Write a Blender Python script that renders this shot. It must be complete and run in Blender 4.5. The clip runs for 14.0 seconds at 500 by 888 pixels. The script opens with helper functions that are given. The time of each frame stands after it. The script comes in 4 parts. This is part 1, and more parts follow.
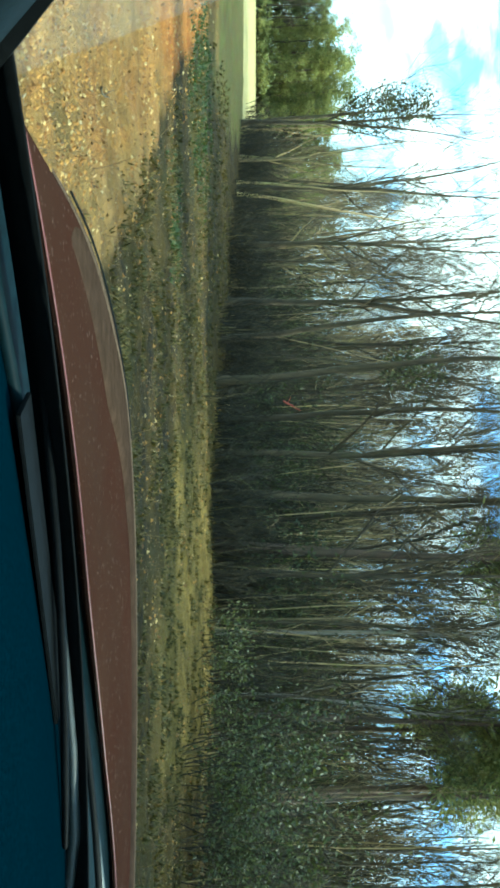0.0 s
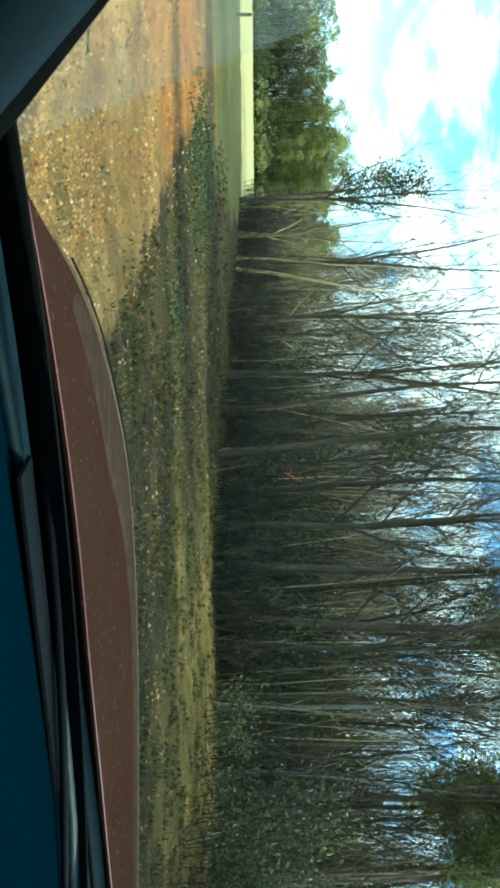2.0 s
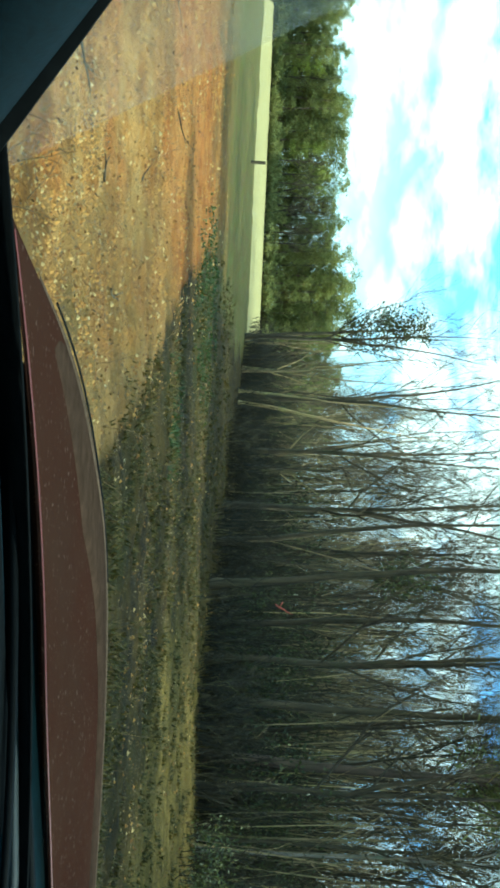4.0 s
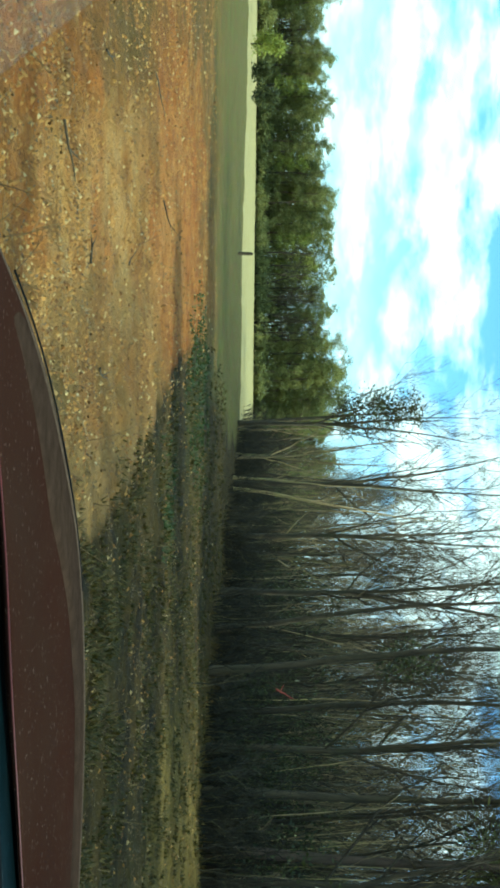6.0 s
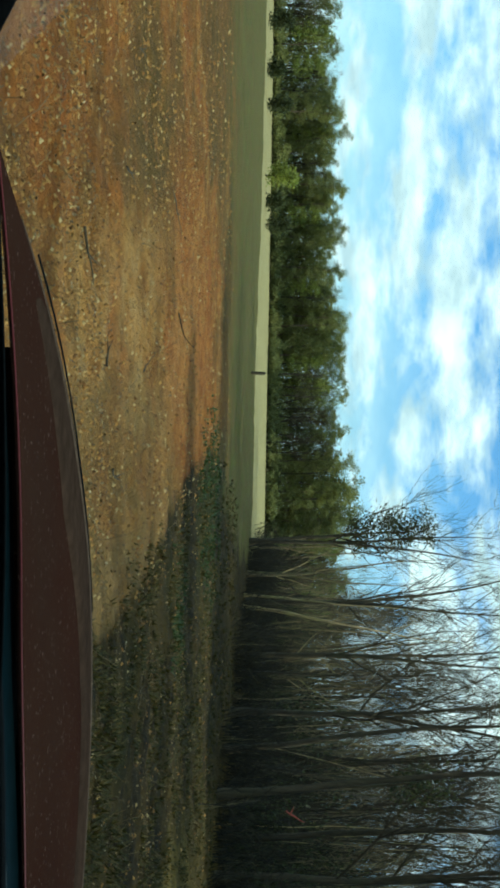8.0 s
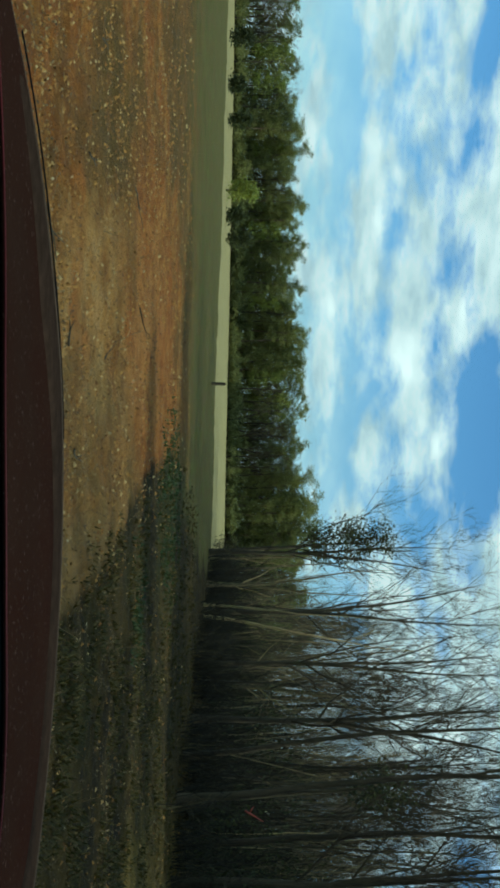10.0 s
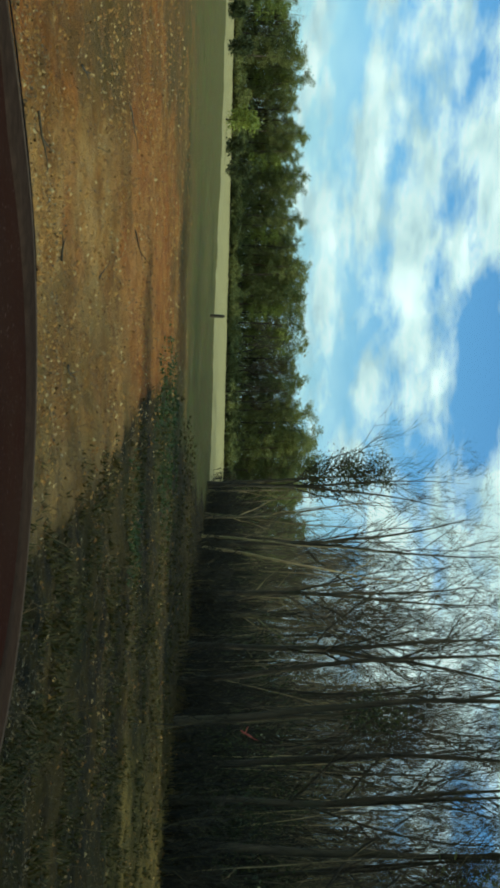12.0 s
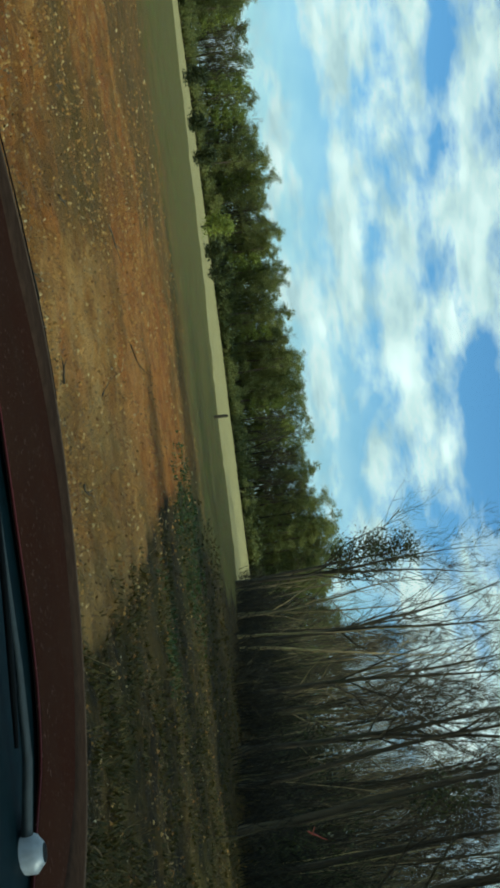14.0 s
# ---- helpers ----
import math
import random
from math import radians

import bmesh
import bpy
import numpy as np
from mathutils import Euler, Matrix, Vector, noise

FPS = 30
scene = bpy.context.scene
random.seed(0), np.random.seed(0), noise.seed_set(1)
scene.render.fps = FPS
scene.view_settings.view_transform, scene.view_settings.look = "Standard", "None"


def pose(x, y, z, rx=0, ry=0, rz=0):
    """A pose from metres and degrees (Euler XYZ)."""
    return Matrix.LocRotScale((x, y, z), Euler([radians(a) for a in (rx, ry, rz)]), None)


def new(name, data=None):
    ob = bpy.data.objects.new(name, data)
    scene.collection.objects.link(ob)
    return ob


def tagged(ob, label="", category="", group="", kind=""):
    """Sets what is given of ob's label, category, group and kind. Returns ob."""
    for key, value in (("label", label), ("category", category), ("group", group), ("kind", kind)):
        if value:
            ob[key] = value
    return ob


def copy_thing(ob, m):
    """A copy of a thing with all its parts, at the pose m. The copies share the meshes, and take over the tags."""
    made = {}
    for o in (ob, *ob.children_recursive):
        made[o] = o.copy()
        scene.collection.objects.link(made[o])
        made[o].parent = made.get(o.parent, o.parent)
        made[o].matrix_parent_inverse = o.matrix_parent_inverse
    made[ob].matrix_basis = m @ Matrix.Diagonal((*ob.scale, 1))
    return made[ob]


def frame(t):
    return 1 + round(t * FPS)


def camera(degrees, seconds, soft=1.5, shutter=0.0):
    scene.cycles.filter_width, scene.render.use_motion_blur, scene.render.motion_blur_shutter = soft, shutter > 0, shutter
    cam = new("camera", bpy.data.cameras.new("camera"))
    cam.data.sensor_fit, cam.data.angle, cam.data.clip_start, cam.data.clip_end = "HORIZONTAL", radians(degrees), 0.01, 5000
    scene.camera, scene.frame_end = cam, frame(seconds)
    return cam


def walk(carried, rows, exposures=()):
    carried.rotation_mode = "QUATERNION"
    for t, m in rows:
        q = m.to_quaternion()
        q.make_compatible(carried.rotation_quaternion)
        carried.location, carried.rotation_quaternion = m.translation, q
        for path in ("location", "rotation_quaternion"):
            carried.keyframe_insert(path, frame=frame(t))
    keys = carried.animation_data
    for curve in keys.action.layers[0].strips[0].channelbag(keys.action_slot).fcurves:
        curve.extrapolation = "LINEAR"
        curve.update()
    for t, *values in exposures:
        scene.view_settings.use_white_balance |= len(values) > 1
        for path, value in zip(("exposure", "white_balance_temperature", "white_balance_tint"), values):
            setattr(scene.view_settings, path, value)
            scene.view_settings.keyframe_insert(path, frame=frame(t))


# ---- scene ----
# The truck stands at the edge of a field; the phone is held inside the cab, behind the windscreen.
CAR_HEADING = -15.0
CAR = pose(0, 0, 0, 0, 0, CAR_HEADING) @ pose(0, 1.05, 1.15)     # rear middle of the bonnet
cam = camera(27.2, 14.0, soft=3.2)
# seconds, place in the cab, yaw, pitch and roll (the phone is held on its side)
PATH = [
    (0, (-0.523, -1.076, 0.190), -17.86, -0.74, 90.2),
    (0.5, (-0.510, -1.078, 0.199), -15.86, -0.79, 91.8),
    (1, (-0.507, -1.076, 0.196), -15.8, -0.67, 87.8),
    (1.5, (-0.511, -1.078, 0.196), -15.43, -1.41, 89.6),
    (2, (-0.513, -1.074, 0.190), -13.85, -0.8, 89.6),
    (2.5, (-0.519, -1.076, 0.182), -13.23, 0.17, 90.1),
    (3, (-0.524, -1.074, 0.181), -11.91, 0.97, 91.5),
    (3.5, (-0.460, -1.078, 0.210), -9.73, -0.66, 93.3),
    (3.7, (-0.445, -1.078, 0.214), -7.64, -0.72, 93.3),
    (5.8, (-0.296, -1.080, 0.261), -3.89, -0.75, 90.5),
    (6, (-0.282, -1.080, 0.266), -1.51, -0.64, 90.5),
    (6.5, (-0.242, -1.080, 0.275), 0.64, -1.15, 91.6),
    (7, (-0.200, -1.079, 0.284), 1.71, 0.12, 91.2),
    (7.5, (-0.153, -1.080, 0.279), 3.07, -0.5, 90.6),
    (7.7, (-0.133, -1.080, 0.277), 4.81, -1.46, 90.6),
    (9.8, (0.075, -1.081, 0.256), 5.68, -1.01, 91.6),
    (10, (0.235, -1.081, 0.277), 6.09, 0.83, 91.0),
    (10.5, (0.162, -1.081, 0.287), 6.1, 2.0, 88.0),
    (11, (0.223, -1.082, 0.312), 4.93, 1.67, 88.8),
    (11.5, (0.329, -1.084, 0.311), 4.43, 0.05, 87.3),
    (12, (0.418, -1.080, 0.339), 2.54, 0.92, 91.2),
    (12.5, (0.427, -1.082, 0.308), 4.88, -0.17, 89.4),
    (13, (0.279, -1.081, 0.308), 4.31, 0.73, 87.9),
    (13.5, (0.467, -1.081, 0.323), 7.87, 1.15, 85.3),
    (14, (0.434, -1.081, 0.304), 7.84, 0.41, 82.7),
]
EXPOSURES = [(0.0, 1.52, 5900, -19), (0.5, 1.52, 5850, -19), (1.0, 1.27, 5800, -21), (1.5, 1.27, 5800, -21), (2.0, 1.32, 5800, -21), (3.0, 1.46, 5850, -20), (3.5, 1.26, 5800, -22),
             (5.8, 0.62, 5850, -18), (6.5, 0.52, 5920, -18), (7.0, 0.05, 5900, -13), (7.7, -0.1, 5900, -12), (9.8, -0.58, 5820, -13), (11.0, -0.58, 5850, -13), (12.0, -0.42, 6050, -13), (14.0, -0.48, 6050, -13)]
walk(cam, [(t, Matrix.Translation(CAR @ Vector(e)) @ pose(0, 0, 0, 0, 0, yaw) @ pose(0, 0, 0, 90 + pitch) @ pose(0, 0, 0, 0, 0, roll))
           for t, e, yaw, pitch, roll in PATH], EXPOSURES)

# ---------------------------------------------------------------- light
SUN_EL, SUN_AZ = radians(35), radians(98)      # azimuth clockwise from +y
sun = new("sun", bpy.data.lights.new("sun", "SUN"))
sun.data.energy, sun.data.angle, sun.data.color = 4.2, radians(0.6), (1.0, 0.94, 0.85)
sun_dir = Vector((math.sin(SUN_AZ) * math.cos(SUN_EL), math.cos(SUN_AZ) * math.cos(SUN_EL), math.sin(SUN_EL)))
sun.matrix_world = Matrix.Translation((60, -10, 60)) @ sun_dir.to_track_quat("Z", "Y").to_matrix().to_4x4()


def build_world():
    w = bpy.data.worlds.new("sky")
    w.use_nodes = True
    scene.world = w
    nt = w.node_tree
    nt.nodes.clear()
    n, l = nt.nodes.new, nt.links.new
    out, bg = n("ShaderNodeOutputWorld"), n("ShaderNodeBackground")
    sky = n("ShaderNodeTexSky")
    sky.sky_type, sky.sun_disc = "NISHITA", False
    sky.sun_elevation, sky.sun_rotation = SUN_EL, SUN_AZ
    sky.air_density, sky.dust_density, sky.ozone_density = 1.0, 0.6, 2.0
    tc, sep = n("ShaderNodeTexCoord"), n("ShaderNodeSeparateXYZ")
    l(tc.outputs["Generated"], sep.inputs[0])

    def m(op, a, b=None, c=None):
        k = n("ShaderNodeMath")
        k.operation = op
        for i, v in enumerate((a, b, c)):
            if v is None:
                continue
            if isinstance(v, (int, float)):
                k.inputs[i].default_value = v
            else:
                l(v, k.inputs[i])
        return k.outputs[0]
    # rows of cumulus, flattened towards the horizon
    mp = n("ShaderNodeMapping")
    mp.inputs["Location"].default_value = CLOUD_SHIFT
    mp.inputs["Scale"].default_value = (1.0, 1.0, 2.6)
    l(tc.outputs["Generated"], mp.inputs[0])
    big, fine = n("ShaderNodeTexNoise"), n("ShaderNodeTexNoise")
    big.inputs["Scale"].default_value, big.inputs["Detail"].default_value, big.inputs["Roughness"].default_value = 10.0, 9, 0.56
    big.inputs["Distortion"].default_value = 0.15
    fine.inputs["Scale"].default_value, fine.inputs["Detail"].default_value = 19.0, 7
    l(mp.outputs[0], big.inputs["Vector"])
    l(mp.outputs[0], fine.inputs["Vector"])
    # the great cloud over the field, its neighbours and the blue between them: bearing, height, half width, half height, amount
    bearing = m("MULTIPLY", m("ARCTAN2", m("MULTIPLY", sep.outputs["X"], -1.0), sep.outputs["Y"]), 180 / math.pi)
    height = m("MULTIPLY", m("ARCSINE", sep.outputs["Z"]), 180 / math.pi)
    lift, core = 0.0, 0.0
    for a, e, wa, we, amount in CLOUDS:
        q = m("ADD", m("POWER", m("DIVIDE", m("SUBTRACT", bearing, a), wa), 2.0), m("POWER", m("DIVIDE", m("SUBTRACT", height, e), we), 2.0))
        bell = m("POWER", 2.718, m("MULTIPLY", q, -1.0))
        lift = m("ADD", m("MULTIPLY", bell, amount), lift)
        if amount > 0:
            core = m("ADD", m("MULTIPLY", bell, amount * 1.3), core)
    thick = m("ADD", big.outputs["Fac"], lift)
    ramp = n("ShaderNodeValToRGB")
    ramp.color_ramp.elements[0].position, ramp.color_ramp.elements[1].position = 0.42, 0.60
    l(thick, ramp.inputs["Fac"])
    # haze thickens near the horizon
    haze = n("ShaderNodeMapRange")
    haze.inputs["From Min"].default_value, haze.inputs["From Max"].default_value = 0.0, 0.17
    haze.inputs["To Min"].default_value, haze.inputs["To Max"].default_value = 0.55, 0.0
    l(sep.outputs["Z"], haze.inputs["Value"])
    cover = m("MAXIMUM", ramp.outputs[0], haze.outputs[0])
    shade = n("ShaderNodeMix")
    shade.data_type = "RGBA"
    shade.clamp_factor = True
    shade.inputs["A"].default_value, shade.inputs["B"].default_value = (6.4, 7.6, 8.4, 1), (15.5, 15.6, 15.4, 1)
    l(m("ADD", m("MULTIPLY", m("SUBTRACT", fine.outputs["Fac"], 0.38), 1.7), core), shade.inputs["Factor"])
    mix = n("ShaderNodeMix")
    mix.data_type = "RGBA"
    l(cover, mix.inputs["Factor"])
    clear = n("ShaderNodeMix")
    clear.data_type, clear.blend_type = "RGBA", "MULTIPLY"
    clear.inputs["Factor"].default_value, clear.inputs["B"].default_value = 1.0, (0.95, 1.3, 1.7, 1)
    l(sky.outputs[0], clear.inputs["A"])
    l(clear.outputs["Result"], mix.inputs["A"])
    l(shade.outputs["Result"], mix.inputs["B"])
    l(mix.outputs["Result"], bg.inputs["Color"])
    bg.inputs["Strength"].default_value = 0.12
    l(bg.outputs[0], out.inputs["Surface"])


CLOUDS = [(9.2, 9.8, 5.0, 1.1, 0.20), (18, 12.6, 7, 1.8, 0.12), (19, 7.3, 5, 1.0, 0.10), (-9, 9.5, 6.0, 3.5, 0.20), (1.5, 6.0, 2.5, 1.0, 0.06),
          (7.5, 13.2, 4.0, 1.2, -0.22), (3.5, 9.5, 1.6, 3.0, -0.14), (27, 12.6, 3.0, 1.2, -0.14), (15, 8.0, 3.0, 0.5, -0.10), (-24, 10.0, 6.0, 3.0, 0.08)]
CLOUD_SHIFT = (3.1, 1.7, 0.0)
build_world()


# ---------------------------------------------------------------- materials
class Nodes:
    """A small helper round a material's node tree."""

    def __init__(self, name, rough=0.7, metal=0.0):
        self.mat = bpy.data.materials.new(name)
        self.mat.use_nodes = True
        self.nt = self.mat.node_tree
        self.bsdf = self.nt.nodes["Principled BSDF"]
        self.set("Roughness", rough)
        self.set("Metallic", metal)
        self.coord = self.add("ShaderNodeTexCoord")

    def add(self, kind):
        return self.nt.nodes.new(kind)

    def join(self, a, b):
        self.nt.links.new(a, b)

    def set(self, key, v):
        if isinstance(v, bpy.types.NodeSocket):
            self.join(v, self.bsdf.inputs[key])
        else:
            self.bsdf.inputs[key].default_value = v

    def noise(self, scale, detail=4, rough=0.55, stretch=None, space="Object", distort=0.0):
        t = self.add("ShaderNodeTexNoise")
        t.inputs["Scale"].default_value, t.inputs["Detail"].default_value = scale, detail
        t.inputs["Roughness"].default_value, t.inputs["Distortion"].default_value = rough, distort
        src = self.coord.outputs[space]
        if stretch:
            mp = self.add("ShaderNodeMapping")
            mp.inputs["Scale"].default_value = stretch
            self.join(src, mp.inputs[0])
            src = mp.outputs[0]
        self.join(src, t.inputs["Vector"])
        return t.outputs["Fac"]

    def ramp(self, fac, *stops):
        r = self.add("ShaderNodeValToRGB")
        e = r.color_ramp.elements
        while len(e) < len(stops):
            e.new(0.5)
        for k, (p, c) in zip(e, stops):
            k.position, k.color = p, (*c, 1) if len(c) == 3 else c
        self.join(fac, r.inputs["Fac"])
        return r.outputs["Color"]

    def grey(self, fac, a, b):
        return self.ramp(fac, (a, (0, 0, 0)), (b, (1, 1, 1)))

    def mix(self, fac, a, b, blend="MIX"):
        k = self.add("ShaderNodeMix")
        k.data_type, k.blend_type = "RGBA", blend
        for key, v in (("Factor", fac), ("A", a), ("B", b)):
            sock = k.inputs[key] if key == "Factor" else [s for s in k.inputs if s.name == key and s.type == "RGBA"][0]
            if isinstance(v, bpy.types.NodeSocket):
                self.join(v, sock)
            else:
                sock.default_value = v if isinstance(v, (int, float)) else (*v, 1)
        return [s for s in k.outputs if s.type == "RGBA"][0]

    def math(self, op, a, b):
        k = self.add("ShaderNodeMath")
        k.operation = op
        for i, v in enumerate((a, b)):
            if isinstance(v, bpy.types.NodeSocket):
                self.join(v, k.inputs[i])
            else:
                k.inputs[i].default_value = v
        return k.outputs[0]

    def bump(self, fac, strength, distance):
        b = self.add("ShaderNodeBump")
        b.inputs["Strength"].default_value, b.inputs["Distance"].default_value = strength, distance
        self.join(fac, b.inputs["Height"])
        self.join(b.outputs[0], self.bsdf.inputs["Normal"])

    def random(self):
        return self.add("ShaderNodeObjectInfo").outputs["Random"]

    def island(self):
        return self.add("ShaderNodeNewGeometry").outputs["Random Per Island"]


def bark_material(name, dark, light, mixed=0.0):
    k = Nodes(name, 0.9)
    grain = k.noise(9, 6, 0.6, (1, 1, 0.16))
    blot = k.noise(0.8, 3, 0.5)
    col = k.ramp(grain, (0.3, dark), (0.7, light))
    col = k.mix(k.grey(blot, 0.45, 0.7), col, tuple(0.5 * (a + b) * f for a, b, f in zip(dark, light, (0.8, 1.0, 0.75))))
    tone = k.ramp(k.random(), (0, (0.62, 0.6, 0.58)), (1, (1.25, 1.2, 1.15)))
    col = k.mix(1.0, col, tone, "MULTIPLY")
    if mixed:       # stems of many ages and kinds stand side by side
        col = k.mix(1.0, col, k.ramp(k.island(), (0, (0.45, 0.45, 0.45)), (0.6, (0.95, 0.93, 0.9)), (0.85, (1.6, 1.55, 1.45)), (1, (mixed, mixed * 0.95, mixed * 0.87))), "MULTIPLY")
    k.set("Base Color", col)
    k.bump(grain, 0.6, 0.02)
    return k.mat


def leaf_material(name, stops, rough=0.55, through_light=0.25, per="island"):
    k = Nodes(name, rough)
    r = k.island() if per == "island" else k.random()
    col = k.ramp(r, *stops)
    tone = k.ramp(k.random(), (0, (0.75, 0.78, 0.7)), (1, (1.25, 1.2, 1.1)))
    col = k.mix(1.0, col, tone, "MULTIPLY")
    k.set("Base Color", col)
    tr = k.add("ShaderNodeBsdfTranslucent")
    k.join(col, tr.inputs["Color"])
    ms = k.add("ShaderNodeMixShader")
    ms.inputs[0].default_value = through_light
    k.join(k.bsdf.outputs[0], ms.inputs[1])
    k.join(tr.outputs[0], ms.inputs[2])
    k.join(ms.outputs[0], k.nt.nodes["Material Output"].inputs["Surface"])
    return k.mat


def ground_material():
    k = Nodes("field_ground", 0.95)
    zone = k.add("ShaderNodeVertexColor")
    zone.layer_name = "zone"
    sp = k.add("ShaderNodeSeparateColor")
    k.join(zone.outputs["Color"], sp.inputs[0])
    zone2 = k.add("ShaderNodeVertexColor")
    zone2.layer_name = "growth"
    sp2 = k.add("ShaderNodeSeparateColor")
    k.join(zone2.outputs["Color"], sp2.inputs[0])
    soil = k.add("ShaderNodeVertexColor")
    soil.layer_name = "soil"
    sp3 = k.add("ShaderNodeSeparateColor")
    k.join(soil.outputs["Color"], sp3.inputs[0])
    broad = k.noise(0.16, 4, 0.55)
    wob = k.noise(0.55, 6, 0.62)
    mid = k.noise(2.6, 5, 0.6)
    clump = k.noise(7, 4, 0.6)
    fine = k.noise(17, 5, 0.65)
    grit = k.noise(70, 3, 0.6)

    def edge(s, lo=0.42, hi=0.62):
        return k.grey(k.math("ADD", k.math("MULTIPLY", s, 0.7), k.math("MULTIPLY", k.math("ADD", wob, mid), 0.17)), lo, hi)
    clay = k.ramp(mid, (0.38, (0.24, 0.088, 0.013)), (0.5, (0.37, 0.155, 0.026)), (0.62, (0.46, 0.235, 0.060)))
    clay = k.mix(k.grey(wob, 0.5, 0.68), clay, (0.35, 0.115, 0.017))
    mott = k.noise(1.3, 6, 0.66)
    clay = k.mix(k.math("MULTIPLY", k.grey(mott, 0.52, 0.62), 0.6), clay, (0.19, 0.080, 0.016))
    clay = k.mix(k.math("MULTIPLY", k.grey(fine, 0.52, 0.66), 0.35), clay, (0.14, 0.062, 0.014))
    clay = k.mix(k.ramp(broad, (0.34, (0.3,) * 3), (0.47, (0, 0, 0))), clay, (0.24, 0.11, 0.022))
    clay = k.mix(k.math("MULTIPLY", k.grey(clump, 0.55, 0.62), 0.5), clay, (0.13, 0.055, 0.013))
    clay = k.mix(k.math("MULTIPLY", k.ramp(clump, (0.36, (1, 1, 1)), (0.43, (0, 0, 0))), 0.35), clay, (0.45, 0.28, 0.11))
    pale = k.ramp(k.math("ADD", k.math("MULTIPLY", mid, 0.6), k.math("MULTIPLY", wob, 0.4)), (0.35, (0.37, 0.155, 0.030)), (0.5, (0.47, 0.25, 0.070)), (0.65, (0.54, 0.335, 0.12)))
    clay = k.mix(k.math("MULTIPLY", edge(zone.outputs["Alpha"], 0.35, 0.7), 0.7), clay, pale)
    rust = k.noise(0.42, 5, 0.6)
    clay = k.mix(k.math("MULTIPLY", k.grey(rust, 0.48, 0.60), 0.6), clay, (0.33, 0.098, 0.016))
    weedy = k.noise(0.30, 6, 0.66, (1.0, 0.8, 1.0))
    bare = k.math("SUBTRACT", 1.0, k.math("MULTIPLY", zone.outputs["Alpha"], 0.85))
    clay = k.mix(k.math("MULTIPLY", k.math("MULTIPLY", k.grey(weedy, 0.47, 0.58), 0.72), bare), clay, k.mix(mid, (0.070, 0.052, 0.012), (0.16, 0.095, 0.024)))
    clay = k.mix(k.math("MULTIPLY", edge(sp2.outputs["Blue"], 0.4, 0.75), 0.8), clay, k.mix(k.grey(mott, 0.42, 0.58), (0.30, 0.19, 0.065), (0.16, 0.105, 0.032)))
    damp = k.noise(0.8, 6, 0.68)
    clay = k.mix(k.math("MULTIPLY", k.grey(damp, 0.52, 0.62), 0.5), clay, (0.15, 0.070, 0.016))
    clay = k.mix(k.math("MULTIPLY", edge(sp3.outputs["Green"], 0.35, 0.75), 0.55), clay, k.ramp(mid, (0.38, (0.27, 0.080, 0.013)), (0.62, (0.44, 0.155, 0.028))))
    clay = k.mix(k.math("MULTIPLY", edge(sp3.outputs["Red"], 0.38, 0.66), 0.72), clay, k.ramp(mott, (0.4, (0.085, 0.058, 0.014)), (0.55, (0.13, 0.082, 0.020)), (0.66, (0.24, 0.105, 0.022))))
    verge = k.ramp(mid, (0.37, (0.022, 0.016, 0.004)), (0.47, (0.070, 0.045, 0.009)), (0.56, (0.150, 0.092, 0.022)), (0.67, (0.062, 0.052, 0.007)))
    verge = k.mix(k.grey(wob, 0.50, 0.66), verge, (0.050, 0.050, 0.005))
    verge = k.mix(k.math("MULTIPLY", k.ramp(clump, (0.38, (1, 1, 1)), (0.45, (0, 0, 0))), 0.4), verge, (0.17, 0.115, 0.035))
    # dry grass, brightened: sunlight before the woods is put into its colour
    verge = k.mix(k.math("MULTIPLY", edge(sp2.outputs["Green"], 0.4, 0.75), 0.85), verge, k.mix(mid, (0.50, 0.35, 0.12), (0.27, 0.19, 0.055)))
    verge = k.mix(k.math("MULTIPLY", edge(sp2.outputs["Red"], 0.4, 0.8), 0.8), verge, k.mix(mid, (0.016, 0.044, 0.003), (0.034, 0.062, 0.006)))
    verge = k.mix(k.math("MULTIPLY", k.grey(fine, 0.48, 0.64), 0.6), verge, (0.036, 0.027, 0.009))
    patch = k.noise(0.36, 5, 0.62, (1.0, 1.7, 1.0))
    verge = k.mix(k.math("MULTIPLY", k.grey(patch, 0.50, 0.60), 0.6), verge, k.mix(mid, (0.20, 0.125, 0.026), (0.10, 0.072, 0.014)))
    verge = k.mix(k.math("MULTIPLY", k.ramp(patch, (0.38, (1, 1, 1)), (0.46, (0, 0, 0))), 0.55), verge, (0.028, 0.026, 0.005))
    # whole verge darkened and yellowed: the tree shade is put into its colour
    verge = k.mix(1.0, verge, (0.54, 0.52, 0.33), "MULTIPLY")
    green = k.ramp(wob, (0.35, (0.098, 0.096, 0.016)), (0.65, (0.145, 0.145, 0.030)))
    straw = k.ramp(wob, (0.3, (0.38, 0.30, 0.115)), (0.7, (0.50, 0.41, 0.175)))
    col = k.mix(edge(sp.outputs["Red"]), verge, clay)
    col = k.mix(edge(sp.outputs["Green"], 0.25, 0.85), col, k.mix(k.grey(mott, 0.4, 0.6), green, (0.15, 0.105, 0.03)))
    col = k.mix(edge(sp.outputs["Blue"]), col, straw)
    k.set("Base Color", k.mix(k.math("MULTIPLY", grit, 0.22), col, (0.07, 0.04, 0.015)))
    k.set("Specular IOR Level", 0.15)
    k.bump(k.math("ADD", k.math("ADD", fine, k.math("MULTIPLY", clump, 1.2)), k.math("MULTIPLY", grit, 0.35)), 0.9, 0.07)
    return k.mat


